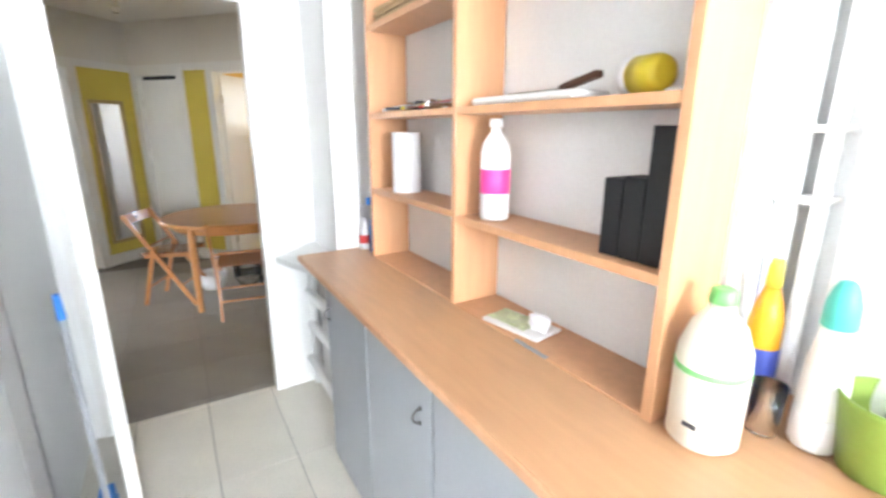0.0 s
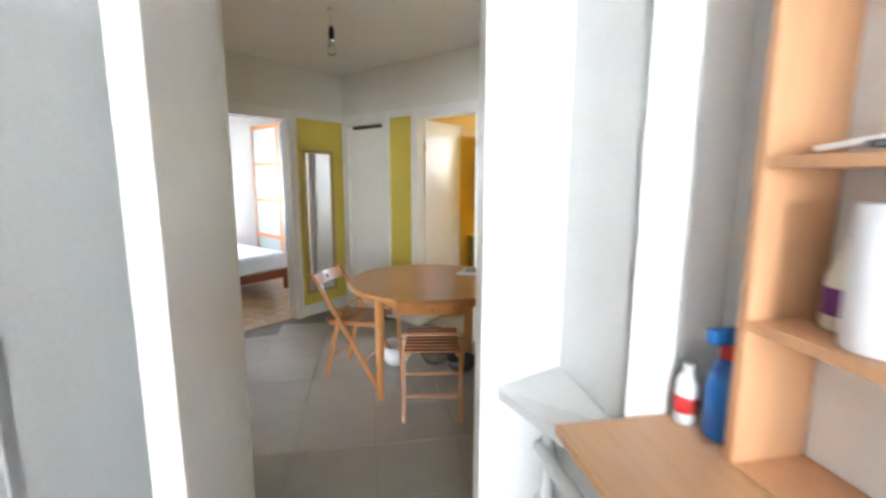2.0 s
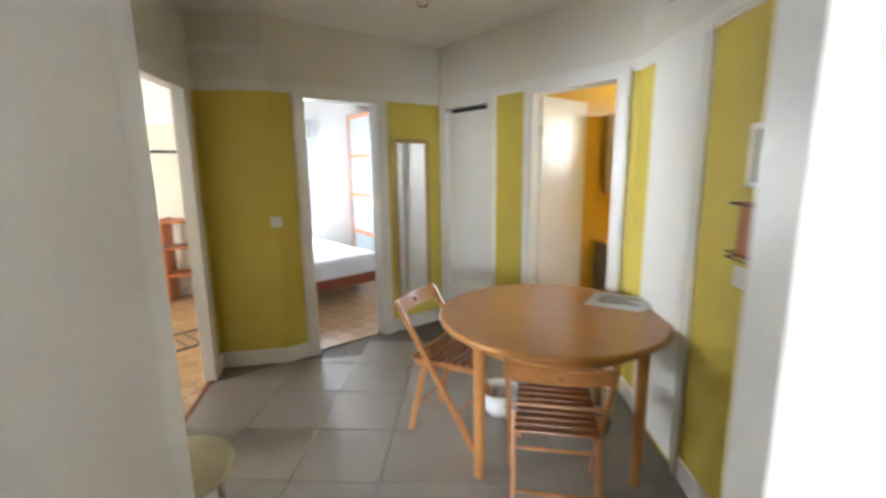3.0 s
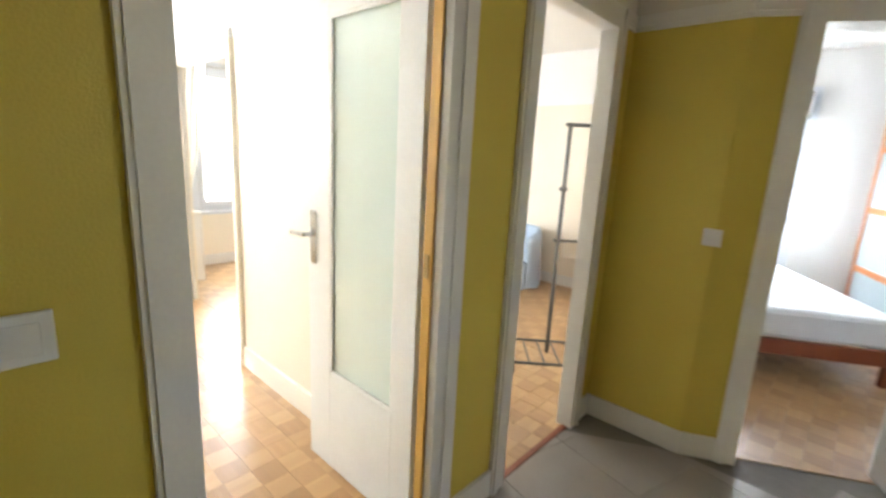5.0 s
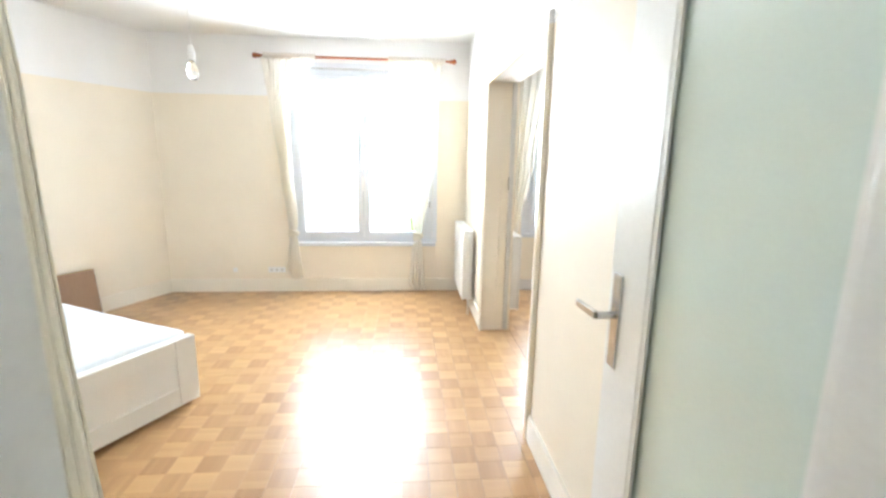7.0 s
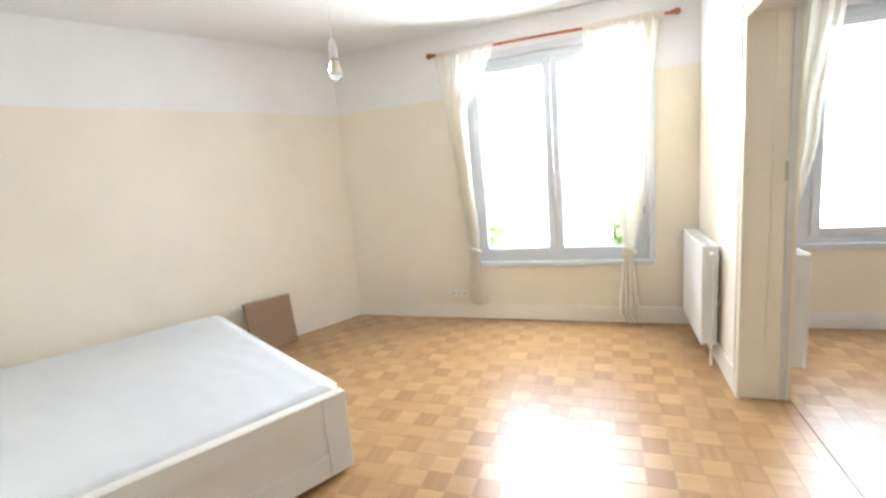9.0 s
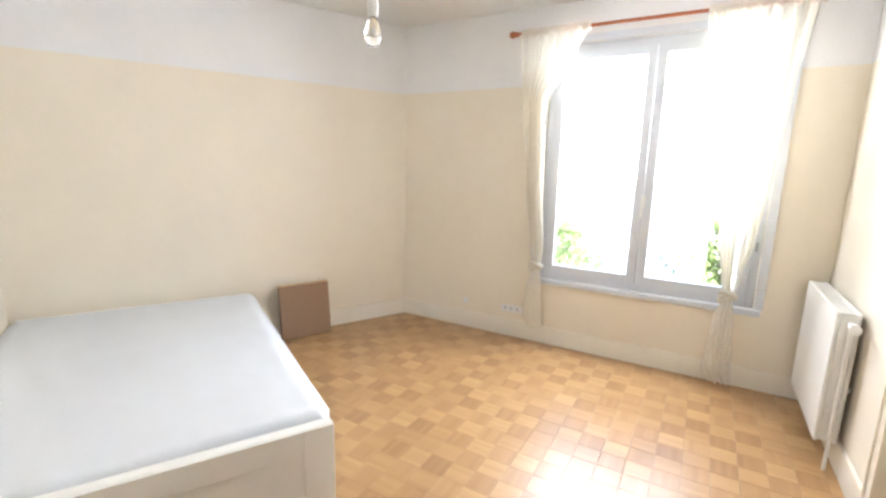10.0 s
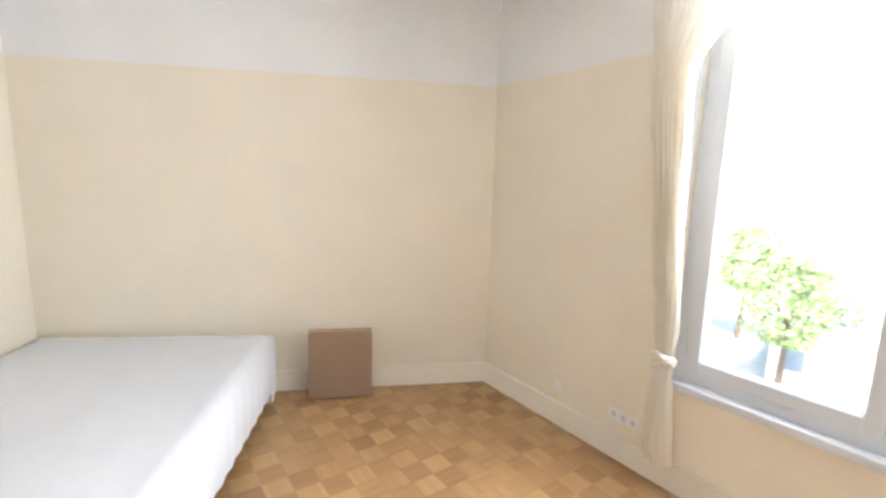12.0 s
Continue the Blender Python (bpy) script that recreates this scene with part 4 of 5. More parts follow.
for k in range(6):
    part("slat", box(B(), 0.015, 0.235, -0.018, -0.012, 0.015 + k * 0.023, 0.025 + k * 0.023), M_GREYPLASTIC, vent)

# ---- seen through the doors ----
rk = thing("clothes_rack", "dark grey metal clothes rack on the parquet", "clothes rack", at(-1.0, 5.97, 0, 40))
part("pole", bar(B(), (0, 0, 0.08), (0, 0, 1.66), 0.014), M_GREYMETAL, rk)
part("hanging_bar", bar(B(), (-0.03, 0, 1.665), (0.45, 0, 1.665), 0.012), M_GREYMETAL, rk)
part("pole", bar(B(), (0.42, 0, 0.08), (0.42, 0, 1.66), 0.014), M_GREYMETAL, rk)
for z in (0.9, 1.25):
    part("knob", bar(B(), (-0.03, 0, z), (0.02, 0, z), 0.014), M_GREYMETAL, rk)
part("middle_bar", bar(B(), (0, 0, 0.9), (0.42, 0, 0.9), 0.008), M_GREYMETAL, rk)
for y in (-0.2, 0.2):
    part("base_bar", bar(B(), (-0.26, y, 0.08), (0.48, y, 0.08), 0.01), M_GREYMETAL, rk)
for i in range(8):
    x = -0.25 + i * 0.103
    part("base_slat", bar(B(), (x, -0.2, 0.08), (x, 0.2, 0.08), 0.007), M_GREYMETAL, rk)
for x in (-0.26, 0.48):
    for y in (-0.2, 0.2):
        part("foot", bar(B(), (x, y, 0.001), (x, y, 0.1), 0.012), M_GREYMETAL, rk)

ac = thing("armchair", "tub armchair under a pale blue loose cotton cover", "armchair", at(-2.4, 7.5, 0, 15) @ Matrix.Scale(0.9, 4))
bm = B()
seg = 26
loops = []
for r0, z0_, ox in ((0.40, 0.02, 0), (0.38, 0.35, 0), (0.37, 0.66, 0), (0.34, 0.74, 0), (0.28, 0.72, 0), (0.25, 0.4, 0)):
    loop = []
    for i in range(seg + 1):
        a = radians(-40 + 260 * i / seg)
        dip = 0.12 * max(0, -math.sin(a) + 0.2) if z0_ > 0.5 else 0
        loop.append(bm.verts.new((r0 * math.cos(a), r0 * math.sin(a), z0_ - dip + (0.01 * math.sin(i * 1.7) if z0_ < 0.1 else 0))))
    loops.append(loop)
for a, b in zip(loops, loops[1:]):
    for i in range(seg):
        bm.faces.new((a[i], a[i + 1], b[i + 1], b[i])).smooth = True
for k in (0, seg):
    bm.faces.new([l[k] for l in loops])
part("tub_back", bm, M_ARMCHAIR, ac)
part("seat_cushion", turned(B(), [(0.26, 0.2), (0.27, 0.38), (0.24, 0.43), (0.05, 0.44)], 28), M_ARMCHAIR, ac)
part("skirt", box(B(), -0.3, 0.3, -0.32, 0.1, 0.01, 0.36, 0.03), M_ARMCHAIR, ac)

# small shelf seen in the next room
bs = thing("low_shelf", "low orange wooden shelf against the wall", "shelf", at(-1.62, 7.55, 0))
for z in (0.3, 0.62, 0.92):
    part("shelf_board", box(B(), 0.03, 0.87, 0, 0.3, z, z + 0.03, 0.003), M_ORWOOD, bs)
for x in (0, 0.87):
    part("side", box(B(), x, x + 0.03, 0, 0.3, 0.001, 0.97, 0.003), M_ORWOOD, bs)

b2 = thing("bed", "low red-brown wooden bed in the second bedroom", "bed", at(0.86, 7.42, 0, 31))
for x in (-1.45, -0.03):
    part("side_rail", box(B(), x, x + 0.03, 0.03, 1.9, 0.17, 0.28, 0.004), M_REDWOOD, b2)
part("foot_rail", box(B(), -1.45, 0.0, 0.0, 0.03, 0.17, 0.28, 0.004), M_REDWOOD, b2)
for x in (-1.44, -0.06):
    for y in (0.04, 1.8):
        part("leg", box(B(), x, x + 0.05, y, y + 0.05, 0.001, 0.17, 0.003), M_REDWOOD, b2)
single("mattress", box(B(), -1.44, -0.01, 0.01, 1.88, 0.281, 0.5, 0.035), M_MATTRESS, "plain white mattress on the wooden bed", "mattress", at(0.86, 7.42, 0, 31))
wd = thing("wardrobe", "wardrobe with frosted sliding panels in orange wood frames", "wardrobe", at(0.5, 8.95, 0, -68))
part("carcass", box(B(), 0, 1.7, 0.04, 0.5, 0.02, 2.25, 0.003), M_ORWOOD, wd)
for k in range(2):
    x = k * 0.85
    dr = part("sliding_panel", box(B(), x + 0.05, x + 0.8, 0.0, 0.025, 0.08, 2.18), M_PANEL, wd)
    bm = B()
    box(bm, x, x + 0.05, -0.008, 0.03, 0.02, 2.25, 0.003)
    box(bm, x + 0.8, x + 0.85, -0.008, 0.03, 0.02, 2.25, 0.003)
    for z in (0.02, 0.56, 1.1, 1.64, 2.18):
        box(bm, x + 0.05, x + 0.8, -0.008, 0.03, z, z + 0.055, 0.003)
    part("panel_frame", bm, M_ORWOOD, dr)
single("air_conditioner", box(B(), 0, 0.7, -0.2, -0.001, 1.95, 2.2, 0.02), M_WPLASTIC, "white box of the roller shutter over the window", "shutter box", at(-0.75, 9.0, 0))

bm2, _ = along(BATH[2], BATH[1])
vc = thing("bathroom_cabinet", "grey bathroom cabinet with pale top", "cabinet", at(2.75, 5.45, 0, 27))
part("body", box(B(), 0.2, 0.7, 0, 0.35, 0.001, 0.8, 0.004), M_BATHGREY, vc)
part("top", box(B(), 0.18, 0.72, -0.02, 0.37, 0.801, 0.83, 0.004), M_BATHWALL, vc)
wc = thing("wall_cabinet", "cream wall cabinet over the basin", "cabinet", at(2.95, 5.6, 0, 27))
part("body", box(B(), 0, 0.45, 0, 0.28, 1.25, 1.95, 0.004), M_STOOL, wc)
part("door", box(B(), 0.005, 0.445, -0.02, -0.001, 1.255, 1.945, 0.004), M_STOOL, wc)

# ---- kitchen ----
wt = thing("worktop", "long beech laminate worktop over grey cabinets", "worktop", KROT)
part("top", box(B(), 0.536, 1.008, -1.2, 2.195, 0.872, 0.9, 0.004), M_COUNTER, wt)
part("edge_band", box(B(), 0.53, 0.5355, -1.2, 2.195, 0.873, 0.899, 0.002), M_BEECH, wt)
part("top_extension", box(B(), 1.009, 1.198, -1.2, 0.553, 0.872, 0.9, 0.002), M_COUNTER, wt)
part("end_panel", box(B(), 0.66, 1.0, 1.852, 2.19, 0.001, 0.87, 0.002), M_KITWALL, wt, "white painted panel below the worktop end")
for v0, v1, hv in ((1.402, 1.845, 1.8), (0.962, 1.398, 1.02), (0.522, 0.958, 0.58), (0.082, 0.518, 0.14), (-0.358, 0.078, -0.3), (-0.8, -0.362, -0.74)):
    cab = thing("base_cabinet", "grey painted base cabinet under the worktop", "cabinet", KROT, "kitchen cabinets")
    part("body", box(B(), 0.57, 1.0, v0, v1, 0.06, 0.871, 0.002), M_GREYDOOR, cab)
    part("plinth", box(B(), 0.61, 1.0, v0, v1, 0.001, 0.059), M_GREYDOOR, cab)
    dr = part("door", box(B(), 0.552, 0.5695, v0 + 0.003, v1 - 0.003, 0.065, 0.866, 0.003), M_GREYDOOR, cab)
    bm = B()
    for k in range(9):
        a0, a1 = math.pi * k / 9 - math.pi / 2, math.pi * (k + 1) / 9 - math.pi / 2
        bar(bm, (0.552 - 0.024 * math.cos(a0), hv, 0.745 + 0.022 * math.sin(a0)), (0.552 - 0.024 * math.cos(a1), hv, 0.745 + 0.022 * math.sin(a1)), 0.0035, seg=8)
    part("ring_pull", bm, M_GREYMETAL, dr, "dark metal bow pull")
    for z in (0.723, 0.767):
        part("pull_rose", bar(B(), (0.5515, hv, z), (0.547, hv, z), 0.007), M_GREYMETAL, dr)

sf = thing("shelving_unit", "beech laminate shelving unit standing on the worktop", "shelf", KROT)
ZT = 2.5
for v in (0.565, 1.297, 1.982):
    part("upright", box(B(), 0.828, 1.006, v, v + 0.024, 0.902, ZT, 0.002), M_BEECH, sf)
for z in (0.902, 1.205, 1.535, 1.875, 2.2):
    for a, b in ((0.59, 1.296), (1.322, 1.981)):
        zz = z + (0.012 if z > 1 and z < 1.3 and a > 1 else 0)
        part("shelf_board", box(B(), 0.83, 1.006, a, b, zz - (0 if z < 1 else 0.022), zz + (0.006 if z < 1 else 0), 0.001), M_BEECH, sf)
part("top_board", box(B(), 0.828, 1.006, 0.565, 2.006, ZT, ZT + 0.024, 0.002), M_BEECH, sf)
part("hinge_plate", box(B(), 0.822, 0.835, 0.86, 0.98, 0.9085, 0.911), M_GREYPLASTIC, sf, "small grey metal plate")


def bottle(name, rings, mat, label, u, v, z, m=None, category="bottle", extra=()):
    root = thing(name, label, category, (m or kat(u, v, z)))
    part("body", turned(B(), rings, 24), mat, root)
    for nm, rr, mt in extra:
        part(nm, turned(B(), rr, 24), mt, root)
    return root


Z1, Z2, Z3 = 1.206, 1.536, 1.876
bottle("milk_bottle", [(0.04, 0.001), (0.045, 0.008), (0.044, 0.05), (0.045, 0.075), (0.045, 0.185), (0.0435, 0.205), (0.038, 0.226), (0.026, 0.245), (0.0165, 0.257), (0.0165, 0.268)], M_WPLASTIC, "white plastic bottle with a pink label", 0.9, 1.19, Z1,
       extra=(("label", [(0.0455, 0.08), (0.0462, 0.081), (0.0462, 0.15), (0.0455, 0.151)], M_PINK), ("cap", [(0.02, 0.269), (0.0215, 0.271), (0.0215, 0.288), (0.018, 0.294)], M_WPLASTIC)))
bottle("paper_roll", [(0.02, 0.001), (0.058, 0.001), (0.06, 0.004), (0.06, 0.236), (0.058, 0.24), (0.02, 0.24)], M_PAPER, "standing white kitchen paper roll", 0.91, 1.8, Z1 + 0.012, category="paper roll")
bottle("bottle", [(0.03, 0.001), (0.034, 0.01), (0.034, 0.1), (0.015, 0.15), (0.012, 0.17)], M_CREAMBOTTLE, "small pale bottle with a purple label behind the paper roll", 0.95, 1.9, Z1 + 0.012,
       extra=(("label", [(0.0345, 0.03), (0.035, 0.031), (0.035, 0.08), (0.0345, 0.081)], surface("purple_label", (0.16, 0.03, 0.2), 0.4, 0.05, 10, 60)), ("cap", [(0.013, 0.171), (0.014, 0.172), (0.014, 0.19)], M_WPLASTIC)))
# black boxes
for k, (v, h, d) in enumerate(((0.735, 0.165, 0.045), (0.684, 0.17, 0.048), (0.628, 0.27, 0.058))):
    single("black_carton", box(B(), 0.86, 0.985, v - d / 2, v + d / 2, 0.0, h, 0.003), M_BLACKCARD_SHADE, "tall matte black carton standing on the shelf", "carton", KROT @ pose(0, 0, Z1 + 0.001, 0, 0, 0), "black cartons")
# tray with knife, yellow bowl
tr = single("tray", box(B(), 0.85, 0.98, 0.86, 1.25, 0.0, 0.02, 0.008), M_WPLASTIC, "shallow white plastic tray on the shelf", "tray", KROT @ Matrix.Translation((0, 0, Z2 + 0.001)))
kn = thing("knife", "kitchen knife with a brown wooden handle", "knife", KROT @ Matrix.Translation((0.91, 0.93, Z2 + 0.024)))
part("blade", plank(B(), (0, 0.02, 0.004), (0.01, 0.22, 0.004), 0.03, 0.002, (1, 0, 0), 0), M_CHROME, kn)
part("handle", plank(B(), (0, 0.02, 0.005), (-0.01, -0.1, 0.028), 0.024, 0.016, (1, 0, 0), 0.004), surface("dark_brown_wood", (0.1, 0.04, 0.02), 0.4, 0.1, 8, 60), kn)
bw = thing("bowl", "yellow bowl lying on its side on the shelf", "bowl", KROT @ pose(0.93, 0.735, Z2 + 0.041, 0, 90, 75) @ Matrix.Scale(0.7, 4))
part("shell", turned(B(), [(0.03, -0.075), (0.046, -0.07), (0.054, -0.05), (0.057, 0.03), (0.05, 0.03), (0.04, -0.03)], 28), M_YELLOW, bw)
part("rim", turned(B(), [(0.0572, 0.0305), (0.0585, 0.032), (0.0575, 0.068), (0.052, 0.069), (0.05, 0.0305)], 28), M_WPLASTIC, bw, "white rim")
part("lining", turned(B(), [(0.02, -0.035), (0.05, 0.038)], 28), M_WPLASTIC, bw)
single("lid", turned(B(), [(0.03, 0.001), (0.032, 0.004), (0.028, 0.008)], 20), M_WPLASTIC, "small white jar lid on the shelf", "lid", kat(0.89, 0.625, Z2))
# cutlery and small things on the upper left shelf
for k in range(9):
    v = 1.45 + 0.055 * k + 0.01 * math.sin(k * 7)
    mt = (M_CHROME, M_CHROME, M_RED, M_CHROME, M_YELLOW, M_CHROME, M_INK, M_CHROME, M_WPLASTIC)[k]
    sp = thing("utensil", "small kitchen utensil lying on the shelf", "utensil", kat(0.88 + 0.02 * (k % 3), v, Z2 + 0.001, 30 * math.sin(k * 3)) @ Matrix.Scale(1.35, 4), "utensils")
    part("handle", plank(B(), (-0.05, 0, 0.006), (0.04, 0, 0.012 + 0.006 * (k % 3)), 0.012, 0.008, (0, 1, 0), 0.002), mt, sp)
    part("head", turned(B(), [(0.004, 0.001), (0.018, 0.008), (0.02, 0.018), (0.012, 0.03)], 12, (0.05, 0)), M_CHROME if k % 2 else mt, sp)
# folded card on the top left shelf
for k in range(3):
    single("folded_card", box(B(), 0.84, 1.0, 1.36 + 0.03 * k, 1.93 - 0.02 * k, 0, 0.012, 0.002), M_PALECARD, "flat folded pale cardboard on the shelf", "cardboard", KROT @ pose(-0.01 * k, 0, Z3 + 0.001 + 0.0135 * k, 0, 0, 0), "folded cardboard")
# food tray
ft = thing("food_tray", "white tray with a crumpled green wrapper", "tray", kat(0.9, 1.045, 0.9095, 10) @ Matrix.Scale(0.8, 4))
part("dish", box(B(), -0.07, 0.07, -0.13, 0.13, 0, 0.014, 0.006), M_WPLASTIC, ft)
bm = B()
g = [[bm.verts.new((-0.055 + 0.11 * i / 12, -0.06 + 0.18 * j / 12, 0.0155 + 0.012 * abs(noise.noise(Vector((i * 0.7, j * 0.7, 5)))))) for i in range(13)] for j in range(13)]
for j in range(12):
    for i in range(12):
        bm.faces.new((g[j][i], g[j][i + 1], g[j + 1][i + 1], g[j + 1][i]))
part("wrapper", bm, M_PACK, ft, "crumpled pale green wrapper")
bm = B()
bmesh.ops.create_icosphere(bm, subdivisions=3, radius=0.036, matrix=Matrix.Translation((0.0, -0.085, 0.04)))
for v in bm.verts:
    v.co += 0.016 * noise.noise_vector(v.co * 40)
part("crumpled_paper", bm, M_PAPER, ft)

# bottles at the end of the worktop
b1 = bottle("bleach_bottle", [(0.05, 0.001), (0.062, 0.012), (0.062, 0.15), (0.06, 0.19), (0.045, 0.235), (0.022, 0.262), (0.02, 0.275)], M_CREAMBOTTLE, "large cream bleach bottle with a green stripe and cap", 0.872, 0.49, 0.901,
            extra=(("stripe", [(0.0622, 0.15), (0.0628, 0.151), (0.0628, 0.16), (0.0618, 0.161)], M_LGREEN), ("cap", [(0.022, 0.2755), (0.023, 0.277), (0.021, 0.3), (0.016, 0.303)], M_LGREEN)))
part("print_bar", box(B(), -0.064, -0.0615, -0.02, 0.004, 0.052, 0.06), M_INK, b1)
bottle("dish_soap_bottle", [(0.026, 0.001), (0.031, 0.01), (0.031, 0.2), (0.024, 0.24), (0.013, 0.275)], M_ORANGE, "orange washing-up liquid bottle with a blue label", 1.05, 0.49, 0.901,
       extra=(("label", [(0.0315, 0.05), (0.032, 0.051), (0.032, 0.15), (0.0315, 0.151)], M_DBLUE), ("cap", [(0.014, 0.2755), (0.015, 0.277), (0.012, 0.32), (0.01, 0.33)], M_YELLOW)))
bottle("cleaner_bottle", [(0.034, 0.001), (0.039, 0.01), (0.038, 0.1), (0.033, 0.17), (0.024, 0.22), (0.02, 0.235)], M_WPLASTIC, "white cleaner bottle with a teal cap", 1.035, 0.375, 0.901,
       extra=(("cap", [(0.024, 0.236), (0.027, 0.239), (0.026, 0.28), (0.02, 0.305), (0.014, 0.318), (0.008, 0.322)], M_TEAL), ("label", [(0.0392, 0.02), (0.0396, 0.021), (0.0393, 0.07), (0.039, 0.071)], M_PAPER)))
bottle("glass", [(0.028, 0.001), (0.032, 0.1), (0.0305, 0.1), (0.0265, 0.006)], M_GLASS, "clear drinking glass on the worktop", 1.0, 0.445, 0.901, category="glass")
bottle("plant_pot", [(0.06, 0.001), (0.065, 0.004), (0.082, 0.13), (0.085, 0.14), (0.079, 0.14), (0.06, 0.02)], M_GREEN, "round green plastic pot on the worktop", 1.045, 0.275, 0.901, category="pot")
bottle("spray_bottle", [(0.03, 0.001), (0.034, 0.01), (0.034, 0.15), (0.014, 0.19), (0.012, 0.2)], M_WPLASTIC, "white spray bottle leaning sideways by the wall", 0, 0, 0, m=KROT @ pose(1.13, 0.36, 0.915, 28, 0, 0) , extra=(("trigger", [(0.014, 0.201), (0.02, 0.204), (0.016, 0.25)], M_WPLASTIC),))
sp = bottle("window_spray", [(0.034, 0.001), (0.038, 0.01), (0.038, 0.12), (0.03, 0.15), (0.014, 0.19)], M_BLUE, "blue window cleaner spray bottle beside the shelving", 0.885, 2.08, 0.901,
            extra=(("collar", [(0.015, 0.191), (0.018, 0.193), (0.016, 0.225)], M_RED), ("upper_body", [(0.0305, 0.151), (0.03, 0.16), (0.015, 0.1905)], M_CLEARPLASTIC)))
part("spray_head", box(B(), -0.05, 0.025, -0.014, 0.014, 0.226, 0.262, 0.006), M_BLUE, sp)
bottle("bottle", [(0.025, 0.001), (0.027, 0.006), (0.027, 0.1), (0.012, 0.13), (0.011, 0.15)], M_WPLASTIC, "small white bottle with a red label", 0.85, 2.155, 0.901, extra=(("label", [(0.0272, 0.03), (0.0276, 0.031), (0.0276, 0.07), (0.0272, 0.071)], M_RED),))

# pipes on the back wall
for v, r in ((0.535, 0.021), (0.478, 0.015), (0.405, 0.03)):
    single("wall_pipe", bar(B(), (1.15, v, 0.901), (1.15, v, H - 0.001), r, seg=16), M_KITWALL, "white painted vertical pipe on the kitchen wall", "pipe", KROT, "wall pipes")
for z in (1.33, 1.465):
    cl = single("pipe_clip", box(B(), 1.118, 1.198, 0.46, 0.551, z, z + 0.014, 0.003), M_KITWALL, "white painted pipe clip", "pipe clip", KROT)
plate("wall_socket", KROT @ pose(1.2, 0.37, 1.16, 0, 0, -90), 0.08, 0.08, "white socket plate with dark centre", False, 1)

# boxed corner and pipes below
bm = B()
pts = [(0.50, 2.597, 0.80), (0.718, 2.597, 0.86), (0.718, 2.205, 0.86), (0.60, 2.30, 0.80)]
vs = [bm.verts.new(p) for p in pts] + [bm.verts.new((p[0] + 0.0, p[1], p[2] - 0.035)) for p in pts]
for f in ((0, 1, 2, 3), (7, 6, 5, 4), (0, 4, 5, 1), (1, 5, 6, 2), (2, 6, 7, 3), (3, 7, 4, 0)):
    bm.faces.new([vs[i] for i in f])
bmesh.ops.recalc_face_normals(bm, faces=bm.faces)
single("corner_ledge", bm, M_KITWALL, "white painted sloping ledge boxed into the corner", "ledge", KROT)
for k, (u, z) in enumerate(((0.68, 0.62), (0.69, 0.42), (0.67, 0.2))):
    single("floor_pipe", bar(B(), (u - 0.06, 1.86, z + 0.04), (u - 0.02, 2.59, z - 0.05), 0.026, seg=14), M_KITWALL, "cream painted pipe low in the corner", "pipe", KROT, "corner pipes")
vp = single("drain_pipe", bar(B(), (0.68, 2.57, 0.001), (0.68, 2.57, 0.8), 0.022, seg=14), M_KITWALL, "cream painted upright pipe in the corner", "pipe", KROT, "corner pipes")

# fridge
fr = thing("fridge", "tall white fridge freezer with a grey handle edge", "fridge", KROT)
F0, F1, FU = 0.92, 1.575, -0.365
part("body", box(B(), -0.97, FU - 0.06, F0, F1, 0.02, 1.47, 0.01), M_FRIDGE, fr)
dl = part("lower_door", box(B(), FU - 0.058, FU, F0, F1, 0.04, 1.0, 0.016), M_FRIDGE, fr)
du = part("freezer_door", box(B(), FU - 0.058, FU, F0, F1, 1.035, 1.475, 0.016), M_FRIDGE, fr)
part("handle_strip", box(B(), FU - 0.03, FU + 0.012, F0 + 0.02, F1 - 0.01, 1.0, 1.034, 0.006), M_GREYPLASTIC, fr, "grey plastic handle strip")
part("badge", bar(B(), (FU, 1.35, 1.40), (FU + 0.003, 1.35, 1.40), 0.014), M_CHROME, du)
part("sticker", box(B(), FU + 0.0005, FU + 0.0015, 1.485, 1.565, 1.13, 1.45), M_PAPER, du, "energy rating sticker")
part("sticker_header", box(B(), FU + 0.0016, FU + 0.002, 1.488, 1.562, 1.41, 1.447), M_DBLUE, du)
for k, mt in enumerate((M_LGREEN, M_YELLOW, M_ORANGE, M_RED, M_RED)):
    part("sticker_bar", box(B(), FU + 0.0016, FU + 0.002, 1.492, 1.51 + 0.008 * k, 1.36 - 0.022 * k, 1.376 - 0.022 * k), mt, du)
for u in (-0.92, -0.5):
    for v in (F0 + 0.05, F1 - 0.05):
        part("foot", bar(B(), (u, v, 0.001), (u, v, 0.021), 0.018), M_GREYPLASTIC, fr)
single("boxing", box(B(), -0.998, -0.48, 0.9, 1.898, 1.56, H - 0.002), M_KITWALL, "white painted boxing above the fridge", "boxing", KROT, kind="structure")

# broom
br = thing("broom", "grey-handled broom with blue plastic head", "broom", KROT)
part("stick", bar(B(), (-0.29, 1.95, 0.12), (-0.297, 1.93, 0.86), 0.011), M_GREYPLASTIC, br)
part("grip", bar(B(), (-0.297, 1.93, 0.861), (-0.299, 1.927, 0.95), 0.014, 0.01), M_BLUE, br)
part("head", plank(B(), (-0.3, 1.8, 0.09), (-0.3, 2.05, 0.09), 0.05, 0.06, (1, 0, 0), 0.008), M_BLUE, br)
part("bristles", plank(B(), (-0.3, 1.79, 0.03), (-0.3, 2.06, 0.03), 0.055, 0.058, (1, 0, 0), 0.002), M_BLUE, br)

